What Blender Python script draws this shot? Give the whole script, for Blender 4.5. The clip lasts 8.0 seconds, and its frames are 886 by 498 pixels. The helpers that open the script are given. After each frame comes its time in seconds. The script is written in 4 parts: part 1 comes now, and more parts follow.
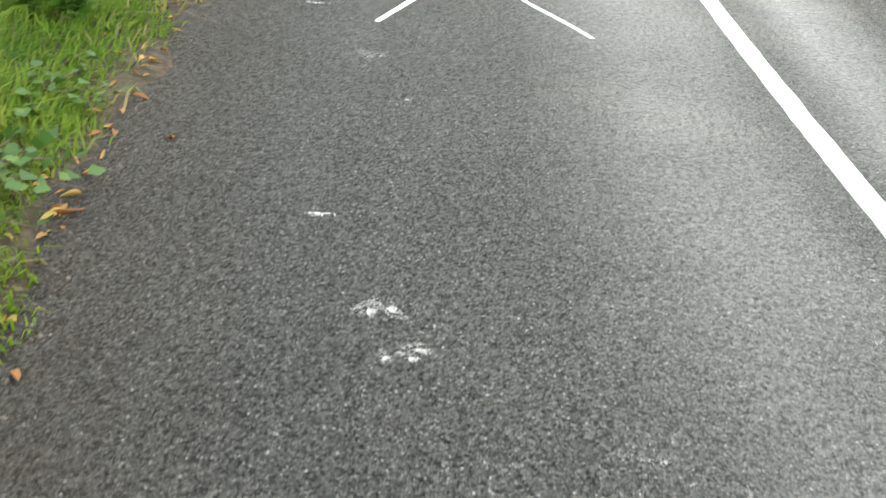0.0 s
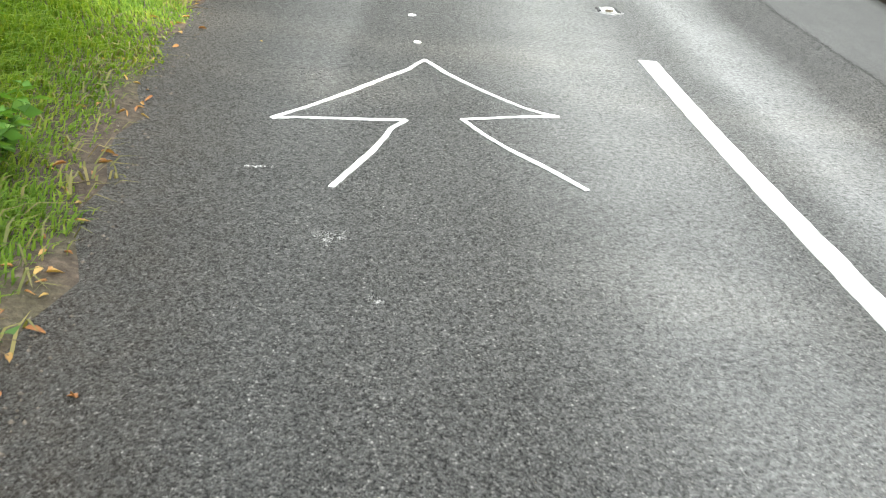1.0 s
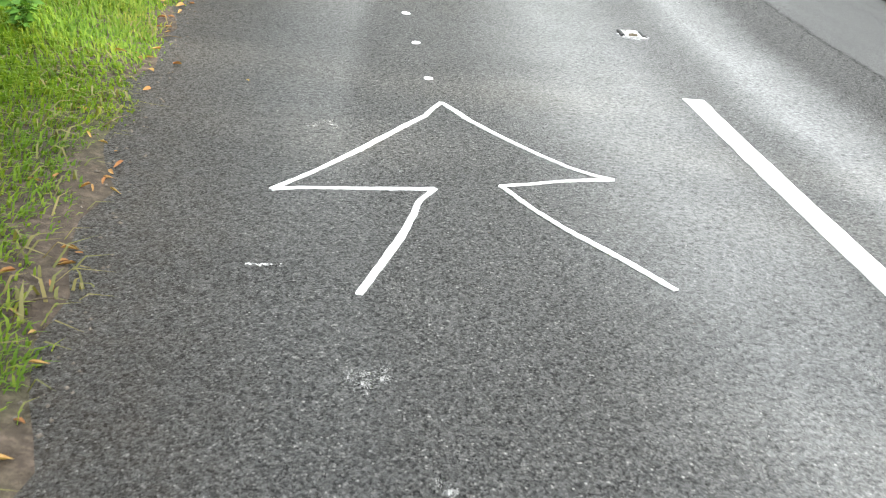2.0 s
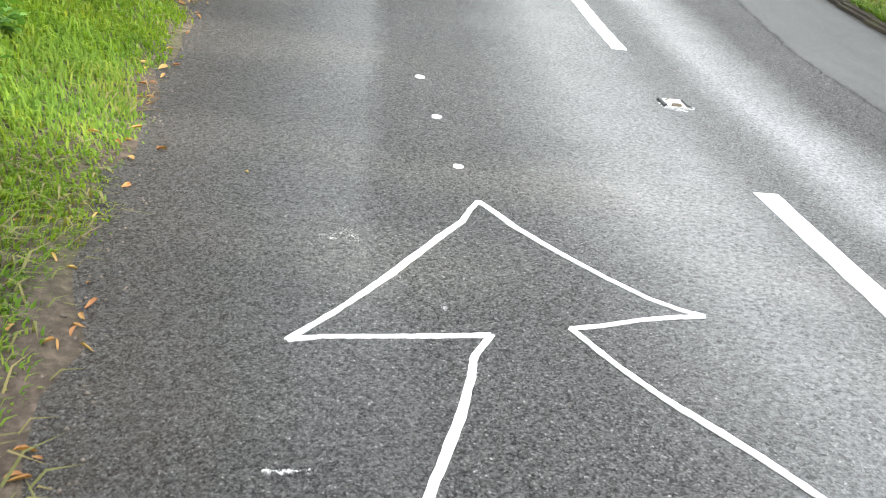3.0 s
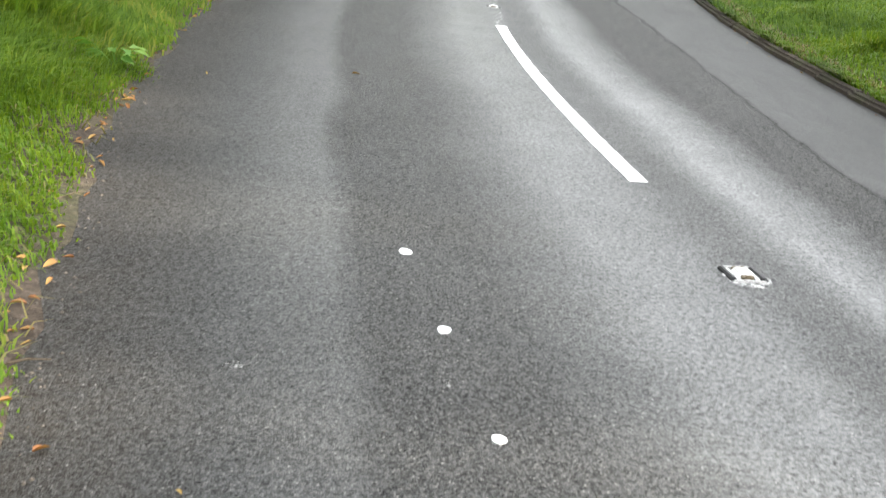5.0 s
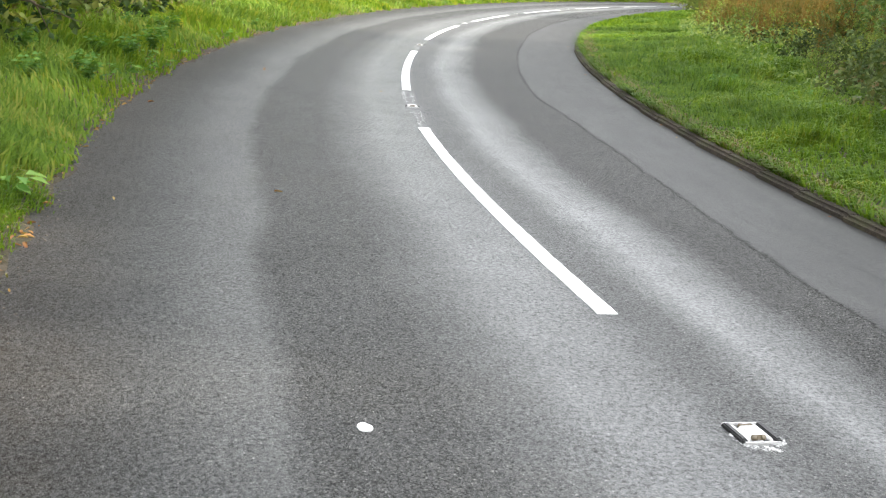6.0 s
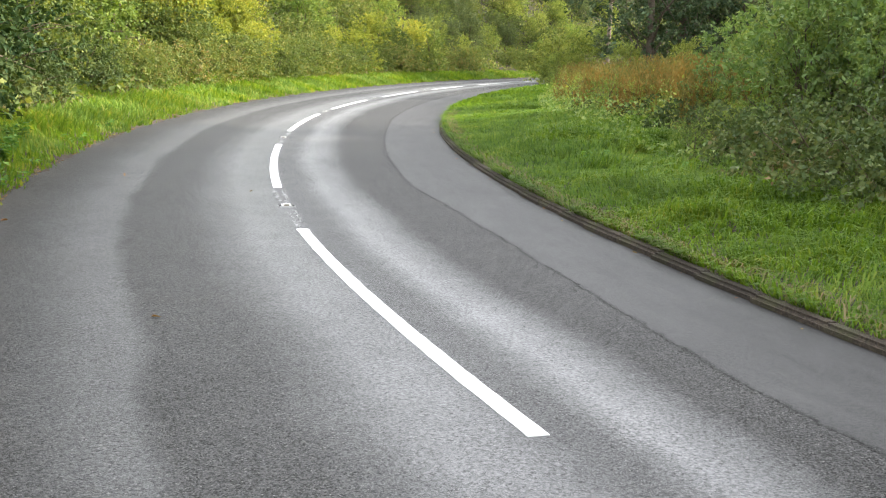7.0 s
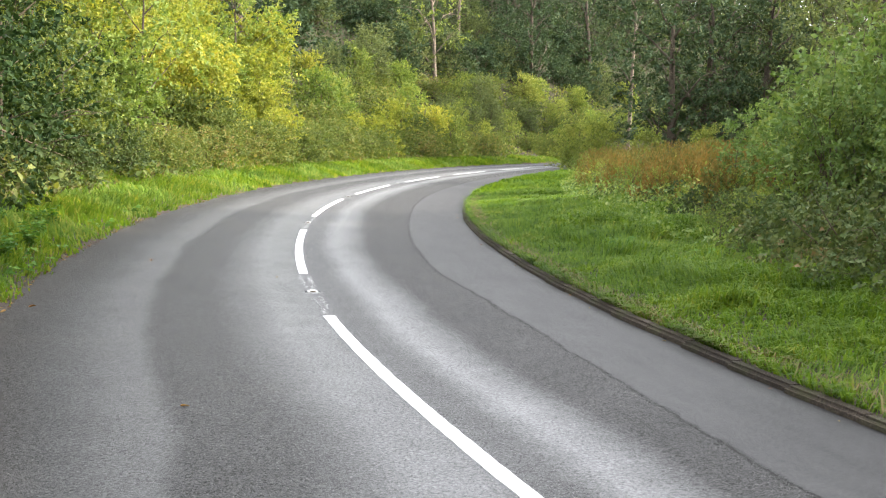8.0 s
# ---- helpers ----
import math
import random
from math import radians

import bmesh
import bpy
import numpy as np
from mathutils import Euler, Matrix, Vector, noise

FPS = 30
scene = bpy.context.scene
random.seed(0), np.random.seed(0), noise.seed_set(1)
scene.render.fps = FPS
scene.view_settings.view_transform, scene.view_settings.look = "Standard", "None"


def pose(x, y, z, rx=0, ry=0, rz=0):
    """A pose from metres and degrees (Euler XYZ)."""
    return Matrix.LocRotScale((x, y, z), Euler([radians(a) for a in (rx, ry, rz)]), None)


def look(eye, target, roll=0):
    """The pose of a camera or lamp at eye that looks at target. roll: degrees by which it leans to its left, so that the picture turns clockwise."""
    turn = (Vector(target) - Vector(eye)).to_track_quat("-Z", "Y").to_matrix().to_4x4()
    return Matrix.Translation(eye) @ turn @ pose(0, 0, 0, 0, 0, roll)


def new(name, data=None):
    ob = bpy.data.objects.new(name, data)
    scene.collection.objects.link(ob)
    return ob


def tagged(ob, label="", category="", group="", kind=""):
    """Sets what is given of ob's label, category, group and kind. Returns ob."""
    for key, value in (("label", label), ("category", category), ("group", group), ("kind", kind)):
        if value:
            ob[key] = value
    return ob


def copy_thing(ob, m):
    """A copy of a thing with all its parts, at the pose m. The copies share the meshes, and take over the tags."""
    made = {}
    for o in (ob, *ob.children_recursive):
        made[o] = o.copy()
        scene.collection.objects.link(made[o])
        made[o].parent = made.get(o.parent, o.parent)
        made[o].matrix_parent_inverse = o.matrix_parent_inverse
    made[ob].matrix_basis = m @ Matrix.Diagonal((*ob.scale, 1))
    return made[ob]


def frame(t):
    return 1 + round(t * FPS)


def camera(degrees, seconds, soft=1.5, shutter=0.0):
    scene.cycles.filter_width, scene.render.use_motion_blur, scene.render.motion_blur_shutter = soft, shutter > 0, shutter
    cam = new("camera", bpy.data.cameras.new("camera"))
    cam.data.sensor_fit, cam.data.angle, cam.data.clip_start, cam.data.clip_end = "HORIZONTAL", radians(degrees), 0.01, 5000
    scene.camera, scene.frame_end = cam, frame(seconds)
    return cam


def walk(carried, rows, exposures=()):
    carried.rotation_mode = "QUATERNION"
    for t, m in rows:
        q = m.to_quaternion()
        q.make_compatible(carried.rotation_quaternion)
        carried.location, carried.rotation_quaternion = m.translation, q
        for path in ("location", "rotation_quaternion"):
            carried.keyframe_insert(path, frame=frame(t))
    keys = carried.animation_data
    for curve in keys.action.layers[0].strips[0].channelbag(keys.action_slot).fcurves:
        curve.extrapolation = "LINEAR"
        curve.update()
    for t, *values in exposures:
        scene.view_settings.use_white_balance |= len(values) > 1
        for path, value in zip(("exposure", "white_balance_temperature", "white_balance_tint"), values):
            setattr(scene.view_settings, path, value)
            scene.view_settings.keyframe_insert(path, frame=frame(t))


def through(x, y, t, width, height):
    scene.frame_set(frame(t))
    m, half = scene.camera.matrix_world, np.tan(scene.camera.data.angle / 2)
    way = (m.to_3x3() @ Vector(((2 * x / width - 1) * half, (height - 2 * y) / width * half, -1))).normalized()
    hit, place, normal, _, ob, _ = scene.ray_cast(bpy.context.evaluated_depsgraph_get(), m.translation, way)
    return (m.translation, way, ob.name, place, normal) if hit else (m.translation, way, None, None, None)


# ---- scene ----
cam = camera(39.7, 8.0, 1.1, 0.2)
PATH = [
    (0, (-0.006, 0.0, 1.497), (-0.001, 1.807, 0.639), 7.7),
    (0.5, (-0.12, 0.503, 1.535), (-0.011, 2.342, 0.758), 6.4),
    (1, (-0.163, 1.047, 1.494), (-0.087, 2.91, 0.769), 5.1),
    (1.5, (-0.292, 1.61, 1.504), (-0.19, 3.437, 0.698), 6.6),
    (1.7, (-0.378, 1.802, 1.463), (-0.242, 3.664, 0.744), 5.1),
    (2.8, (-0.601, 2.994, 1.483), (-0.402, 4.828, 0.71), 7.6),
    (3, (-0.678, 3.159, 1.487), (-0.483, 5.025, 0.794), 6.6),
    (3.5, (-0.704, 3.636, 1.494), (-0.426, 5.455, 0.711), 6.7),
    (4, (-0.698, 4.138, 1.5), (-0.476, 5.979, 0.752), 8.0),
    (4.5, (-0.784, 4.579, 1.521), (-0.487, 6.447, 0.871), 5.3),
    (5, (-0.865, 5.1, 1.551), (-0.548, 6.98, 0.948), 5.7),
    (5.2, (-0.854, 5.291, 1.537), (-0.523, 7.196, 1.024), 6.8),
    (6.3, (-0.984, 6.139, 1.651), (-0.48, 8.028, 1.233), 4.4),
    (6.5, (-0.969, 6.292, 1.665), (-0.45, 8.199, 1.356), 4.9),
    (7, (-0.997, 6.531, 1.678), (-0.324, 8.386, 1.355), 1.8),
    (7.5, (-1.034, 6.592, 1.685), (-0.429, 8.482, 1.434), 1.4),
    (8, (-1.046, 6.596, 1.703), (-0.402, 8.48, 1.514), 1.8),
]
walk(cam, [(t, look(eye, target, roll)) for t, eye, target, roll in PATH], [(0.0, 2.10, 6650, 5), (1.5, 2.14, 6500, 7), (3.5, 2.14, 6350, 10), (5.0, 1.87, 6450, 10), (6.5, 1.78, 6350, 12), (8.0, 1.81, 6350, 14)])

# ---- light ----
SUN_AZ, SUN_EL = 105.0, 31.0          # bearing from +y towards +x, height, in degrees
world = bpy.data.worlds.new("world")
scene.world = world
world.use_nodes = True
wn = world.node_tree
sky = wn.nodes.new("ShaderNodeTexSky")
sky.sky_type = "NISHITA"
sky.sun_disc = False
sky.sun_elevation = radians(SUN_EL)
sky.sun_rotation = radians(SUN_AZ)
sky.dust_density = 4.0
sky.air_density = 1.0
wn.nodes["Background"].inputs["Strength"].default_value = 0.123
pale = wn.nodes.new("ShaderNodeHueSaturation")
pale.inputs["Saturation"].default_value = 0.6
wn.links.new(sky.outputs[0], pale.inputs["Color"])
# broken white cloud over the blue
cloud = wn.nodes.new("ShaderNodeTexNoise")
cloud.inputs["Scale"].default_value = 2.2
cloud.inputs["Detail"].default_value = 6.0
wn.links.new(wn.nodes.new("ShaderNodeTexCoord").outputs["Generated"], cloud.inputs["Vector"])
cover = wn.nodes.new("ShaderNodeMapRange")
cover.inputs["From Min"].default_value, cover.inputs["From Max"].default_value = 0.35, 0.6
cover.inputs["To Min"].default_value, cover.inputs["To Max"].default_value = 0.45, 0.95
wn.links.new(cloud.outputs["Fac"], cover.inputs["Value"])
blend = wn.nodes.new("ShaderNodeMix")
blend.data_type = "RGBA"
wn.links.new(cover.outputs[0], blend.inputs[0])
wn.links.new(pale.outputs[0], blend.inputs[6])
blend.inputs[7].default_value = (9.7, 9.9, 9.9, 1)
wn.links.new(blend.outputs[2], wn.nodes["Background"].inputs["Color"])
sun_data = bpy.data.lights.new("sun", "SUN")
sun_data.energy, sun_data.angle, sun_data.color = 4.2, radians(1.5), (1.0, 0.92, 0.77)
sun = new("sun", sun_data)
sun.matrix_world = look((40 * math.sin(radians(SUN_AZ)), 40 * math.cos(radians(SUN_AZ)), 40 * math.tan(radians(SUN_EL))), (0, 0, 0))

rng = np.random.default_rng(11)


# ---- materials ----
class Mat:
    """A small builder for node materials."""

    def __init__(self, name):
        self.m = bpy.data.materials.new(name)
        self.m.use_nodes = True
        self.t = self.m.node_tree
        self.p = self.t.nodes["Principled BSDF"]

    def node(self, kind, **kw):
        n = self.t.nodes.new(kind)
        for k, v in kw.items():
            n.inputs[k].default_value = v
        return n

    def link(self, a, b):
        self.t.links.new(a, b)

    def coords(self, which="Object"):
        return self.t.nodes.new("ShaderNodeTexCoord").outputs[which]

    def noise(self, vec, scale, detail=4.0, rough=0.55):
        n = self.node("ShaderNodeTexNoise", Scale=scale, Detail=detail, Roughness=rough)
        self.link(vec, n.inputs["Vector"])
        return n.outputs["Fac"]

    def voronoi(self, vec, scale, out="Distance"):
        n = self.node("ShaderNodeTexVoronoi", Scale=scale)
        self.link(vec, n.inputs["Vector"])
        return n.outputs[out]

    def ramp(self, fac, stops):
        n = self.t.nodes.new("ShaderNodeValToRGB")
        e = n.color_ramp.elements
        while len(e) < len(stops):
            e.new(0.5)
        for el, (pos, col) in zip(e, stops):
            el.position = pos
            el.color = (*col, 1) if len(col) == 3 else col
        self.link(fac, n.inputs["Fac"])
        return n.outputs["Color"]

    def mix(self, fac, a, b, how="MIX"):
        n = self.t.nodes.new("ShaderNodeMix")
        n.data_type = "RGBA"
        n.blend_type = how
        for sock, v in ((n.inputs[0], fac), (n.inputs[6], a), (n.inputs[7], b)):
            if isinstance(v, (int, float)):
                sock.default_value = v
            elif isinstance(v, tuple):
                sock.default_value = (*v, 1)
            else:
                self.link(v, sock)
        return n.outputs[2]

    def math(self, op, a, b=0.5, clamp=False):
        n = self.t.nodes.new("ShaderNodeMath")
        n.operation = op
        n.use_clamp = clamp
        for sock, v in ((n.inputs[0], a), (n.inputs[1], b)):
            if isinstance(v, (int, float)):
                sock.default_value = v
            else:
                self.link(v, sock)
        return n.outputs[0]

    def bump(self, height, strength, dist):
        n = self.node("ShaderNodeBump", Strength=strength, Distance=dist)
        self.link(height, n.inputs["Height"])
        self.link(n.outputs[0], self.p.inputs["Normal"])

    def set(self, colour=None, rough=None, spec=None, metal=None):
        for key, v in (("Base Color", colour), ("Roughness", rough), ("Specular IOR Level", spec), ("Metallic", metal)):
            if v is None:
                continue
            if isinstance(v, (int, float)):
                self.p.inputs[key].default_value = v
            elif isinstance(v, tuple):
                self.p.inputs[key].default_value = (*v, 1)
            else:
                self.link(v, self.p.inputs[key])
        return self.m


def grey(v, tint=(1, 1, 1)):
    return tuple(v * c for c in tint)


def asphalt():
    m = Mat("asphalt")
    uv = m.t.nodes.new("ShaderNodeUVMap").outputs[0]      # u along the road, v across it, metres
    ob = m.coords()
    sep = m.t.nodes.new("ShaderNodeSeparateXYZ")
    m.link(uv, sep.inputs[0])
    wob = m.math("MULTIPLY", m.math("SUBTRACT", m.noise(uv, 0.35, 2), 0.5), 0.28)
    fine = m.math("MULTIPLY", m.math("SUBTRACT", m.noise(uv, 9, 4, 0.7), 0.5), 0.24)
    drift = m.ramp(m.math("DIVIDE", sep.outputs["X"], 20.0), [(0.2, grey(0.2)), (0.65, grey(0.0))])
    d = m.math("ADD", m.math("ADD", m.math("ADD", sep.outputs["Y"], wob), fine), drift)
    across = m.math("DIVIDE", m.math("ADD", d, 3.0), 6.0)

    def at(x):
        return (x + 3.0) / 6.0
    # polished wheel paths; the left one ends sharply where the top layer was laid anew
    tracks = m.ramp(across, [(at(-1.5), grey(0.13)), (at(-1.0), grey(0.17)), (at(-0.72), grey(0.42)), (at(-0.45), grey(0.76)), (at(-0.12), grey(0.7)), (at(0.12), grey(0.36)),
                             (at(0.3), grey(0.36)), (at(0.55), grey(0.9)), (at(0.78), grey(0.6)), (at(1.05), grey(0.06)), (at(2.95), grey(0.04))])
    outer = m.ramp(across, [(at(-2.5), grey(0.0)), (at(-2.1), grey(0.14)), (at(-1.85), grey(0.28)), (at(-1.64), grey(0.33)), (at(-1.52), grey(0.0))])
    # both paths weakened near the start, imitating sheen that grows with distance
    tracks = m.math("ADD", tracks, m.math("MULTIPLY", outer, m.ramp(m.math("DIVIDE", sep.outputs["X"], 20.0), [(0.15, grey(0.12)), (0.6, grey(1.0))])))
    tracks = m.math("MULTIPLY", tracks, m.ramp(m.math("DIVIDE", sep.outputs["X"], 20.0), [(0.12, grey(0.55)), (0.4, grey(1.0))]))
    # smoother patched strip along the kerb, with a hard seam
    seam = m.math("ADD", sep.outputs["Y"], m.math("MULTIPLY", m.math("SUBTRACT", m.noise(uv, 1.6, 7, 0.78), 0.5), 0.2))
    shift = m.ramp(m.math("DIVIDE", sep.outputs["X"], 40.0), [(0.29, grey(0.0)), (0.3625, grey(0.235)), (0.4125, grey(0.345)), (0.475, grey(0.365)), (0.525, grey(0.26)), (0.625, grey(0.345)), (0.775, grey(0.49))])
    seam = m.math("ADD", m.math("SUBTRACT", seam, shift), 0.27)
    seam_at = m.math("DIVIDE", m.math("ADD", seam, 3.0), 6.0)
    patch = m.ramp(seam_at, [(at(1.645), grey(0.0)), (at(1.69), grey(0.17)), (at(2.2), grey(0.1)), (at(2.9), grey(0.05))])
    joint = m.ramp(across, [(at(-1.66), grey(0.0)), (at(-1.6), grey(0.5)), (at(-1.5), grey(0.0))])
    crack = m.ramp(seam_at, [(at(1.625), grey(0.0)), (at(1.645), grey(1.0)), (at(1.67), grey(0.0))])
    sheet = m.ramp(seam_at, [(at(1.645), grey(0.0)), (at(1.68), grey(1.0))])      # fine-grained newer layer beside the kerb
    blotch = m.noise(uv, 2.6, 6, 0.68)
    tracks = m.math("MULTIPLY", m.math("ADD", tracks, patch), m.math("ADD", m.math("MULTIPLY", blotch, 0.55), m.math("MULTIPLY", m.ramp(m.noise(ob, 42, 5, 0.72), [(0.34, grey(0.05)), (0.66, grey(1.35))]), 0.75)), clamp=True)
    chips = m.t.nodes.new("ShaderNodeSeparateColor")
    m.link(m.voronoi(ob, 150, "Color"), chips.inputs[0])
    cell = m.voronoi(ob, 150, "Distance")
    grit = m.noise(ob, 330, 2, 0.7)
    base = m.ramp(chips.outputs[0], [(0.0, (0.007, 0.0068, 0.0066)), (0.4, (0.027, 0.0265, 0.0255)), (0.8, (0.062, 0.060, 0.0575)), (0.96, (0.095, 0.092, 0.088)), (1.0, (0.22, 0.215, 0.205))])
    gaps = m.ramp(cell, [(0.3, (1, 1, 1)), (0.75, (0.4, 0.4, 0.4))])
    base = m.mix(1.0, base, gaps, "MULTIPLY")
    clump = m.noise(ob, 52, 5, 0.75)
    base = m.mix(1.0, base, m.ramp(clump, [(0.34, grey(0.25)), (0.5, grey(0.9)), (0.66, grey(2.3))]), "MULTIPLY")
    # paler worn chips; part of this tone stands in for sky sheen
    worn = m.mix(0.66, base, (0.19, 0.195, 0.20))
    col = m.mix(m.math("MULTIPLY", tracks, 0.85), base, worn)
    near = m.ramp(m.math("DIVIDE", sep.outputs["X"], 16.0), [(0.05, grey(0.7)), (0.3, grey(0.55)), (0.6, grey(0.28)), (1.0, grey(0.08))])
    soil_d = m.math("DIVIDE", m.math("ADD", m.math("SUBTRACT", d, near), 3.0), 6.0)
    dirt = m.ramp(soil_d, [(at(-2.98), grey(1.0)), (at(-2.75), grey(0.7)), (at(-2.35), grey(0.0)), (at(2.3), grey(0.0)), (at(2.7), grey(0.25))])
    dirt = m.math("MULTIPLY", dirt, m.ramp(m.noise(ob, 9, 5, 0.7), [(0.3, grey(0.25)), (0.65, grey(1.0))]))
    col = m.mix(dirt, col, m.mix(0.55, base, (0.058, 0.047, 0.037)))
    col = m.mix(m.math("MULTIPLY", joint, blotch), col, (0.022, 0.022, 0.022))
    streak = m.node("ShaderNodeMapping", Scale=(0.5, 3.0, 1.0))
    m.link(uv, streak.inputs["Vector"])
    fresh = m.ramp(m.noise(streak.outputs[0], 1.6, 6, 0.65), [(0.3, (0.016, 0.0157, 0.0157)), (0.7, (0.042, 0.0415, 0.041))])
    col = m.mix(m.math("MULTIPLY", sheet, 0.85), col, fresh)
    col = m.mix(m.math("MULTIPLY", crack, 0.8), col, (0.010, 0.010, 0.010))
    # less worn asphalt beside the verge, darkened further to imitate lens vignetting
    edge = m.ramp(soil_d, [(at(-2.95), grey(0.72)), (at(-2.4), grey(0.82)), (at(-2.0), grey(1.0))])
    col = m.mix(1.0, col, edge, "MULTIPLY")
    stain = m.ramp(m.noise(uv, 0.9, 6, 0.65), [(0.3, grey(0.8)), (0.7, grey(1.15))])
    col = m.mix(1.0, col, stain, "MULTIPLY")
    rough = m.math("SUBTRACT", 0.52, m.math("MULTIPLY", tracks, 0.25))
    rough = m.math("ADD", rough, m.math("MULTIPLY", grit, 0.10))
    high = m.math("ADD", m.math("MULTIPLY", m.math("SUBTRACT", 1.0, cell), 0.8), m.math("MULTIPLY", grit, 0.35))
    b = m.node("ShaderNodeBump", Distance=0.008)
    m.link(high, b.inputs["Height"])
    m.link(m.math("SUBTRACT", 0.85, m.math("ADD", m.math("MULTIPLY", tracks, 0.8), m.math("MULTIPLY", sheet, 0.4)), clamp=True), b.inputs["Strength"])
    m.link(b.outputs[0], m.p.inputs["Normal"])
    # bare bitumen between the chips hardly shines, their wet tops do
    speck = m.math("ADD", m.math("MULTIPLY", m.noise(ob, 62, 4, 0.75), 0.4), m.math("MULTIPLY", chips.outputs[1], 0.28))
    speck = m.math("ADD", speck, m.math("MULTIPLY", m.noise(ob, 27, 3, 0.7), 0.32))
    tops = m.ramp(speck, [(0.40, grey(0.03)), (0.49, grey(0.7)), (0.62, grey(2.2))])
    tops = m.mix(m.math("MULTIPLY", tracks, 0.55, clamp=True), tops, grey(0.9))
    tops = m.mix(m.math("MULTIPLY", sheet, 0.75), tops, grey(0.5))
    tops = m.math("MULTIPLY", tops, edge)
    tops = m.math("MULTIPLY", tops, m.math("SUBTRACT", 1.0, m.math("MULTIPLY", crack, 0.8)))
    return m.set(col, rough, m.math("MULTIPLY", m.math("ADD", 0.22, m.math("MULTIPLY", tracks, 0.46)), tops))


def road_paint(name, tone, worn):
    m = Mat(name)
    ob = m.coords()
    n = m.noise(ob, 120, 3, 0.7)
    n2 = m.noise(ob, 12, 4)
    wear = m.math("ADD", m.math("MULTIPLY", n, 0.7), m.math("MULTIPLY", n2, 0.5))
    col = m.ramp(wear, [(worn, grey(0.10)), (worn + 0.1, grey(tone * 0.8)), (0.75, grey(tone, (1, 1, 0.985)))])
    m.bump(m.voronoi(ob, 95), 0.4, 0.003)
    return m.set(col, 0.55, 0.4)


def worn_paint(name, tone, lo, hi):
    """Thin paint that is left only on the tops of the chips."""
    m = Mat(name)
    ob = m.coords()
    n = m.math("ADD", m.math("MULTIPLY", m.noise(ob, 150, 3, 0.7), 0.6), m.math("MULTIPLY", m.noise(ob, 28, 4, 0.6), 0.6))
    mask = m.ramp(n, [(lo, grey(0.0)), (hi, grey(1.0))])
    m.set(m.ramp(n, [(lo, grey(tone * 0.7)), (0.8, grey(tone, (1, 1, 0.97)))]), 0.6, 0.3)
    clear = m.t.nodes.new("ShaderNodeBsdfTransparent")
    mx = m.t.nodes.new("ShaderNodeMixShader")
    m.link(mask, mx.inputs[0])
    m.link(clear.outputs[0], mx.inputs[1])
    m.link(m.p.outputs[0], mx.inputs[2])
    m.link(mx.outputs[0], m.t.nodes["Material Output"].inputs["Surface"])
    return m.m


def soil():
    m = Mat("soil")
    ob = m.coords()
    a = m.noise(ob, 0.8, 5, 0.6)
    b = m.noise(ob, 22, 6, 0.7)
    col = m.ramp(b, [(0.25, (0.022, 0.017, 0.013)), (0.5, (0.06, 0.046, 0.035)), (0.75, (0.13, 0.10, 0.08))])
    moss = m.ramp(b, [(0.3, (0.018, 0.03, 0.008)), (0.7, (0.055, 0.085, 0.02))])
    col = m.mix(m.ramp(a, [(0.45, grey(0.0)), (0.7, grey(0.5))]), col, moss)
    sep = m.t.nodes.new("ShaderNodeSeparateXYZ")
    m.link(ob, sep.inputs[0])
    wood = m.math("SUBTRACT", m.math("MULTIPLY", sep.outputs["Z"], 0.8), 0.5, clamp=True)     # woodland floor up the bank
    col = m.mix(wood, col, m.ramp(b, [(0.3, (0.012, 0.014, 0.006)), (0.7, (0.05, 0.045, 0.022))]))
    m.bump(b, 0.9, 0.03)
    return m.set(col, 0.95, 0.2)


def kerb_mat():
    m = Mat("kerb_concrete")
    ob = m.coords()
    info = m.t.nodes.new("ShaderNodeObjectInfo")
    n = m.noise(ob, 40, 5, 0.7)
    big = m.noise(ob, 5, 4, 0.6)
    col = m.ramp(n, [(0.3, (0.018, 0.014, 0.010)), (0.55, (0.060, 0.046, 0.034)), (0.8, (0.14, 0.115, 0.085))])
    moss = m.ramp(big, [(0.45, grey(0.0)), (0.7, grey(0.7))])
    col = m.mix(moss, col, (0.05, 0.055, 0.02))
    col = m.mix(1.0, col, m.ramp(info.outputs["Random"], [(0.0, grey(0.75)), (1.0, grey(1.2))]), "MULTIPLY")
    m.bump(n, 1.0, 0.03)
    return m.set(col, 0.85, 0.3)


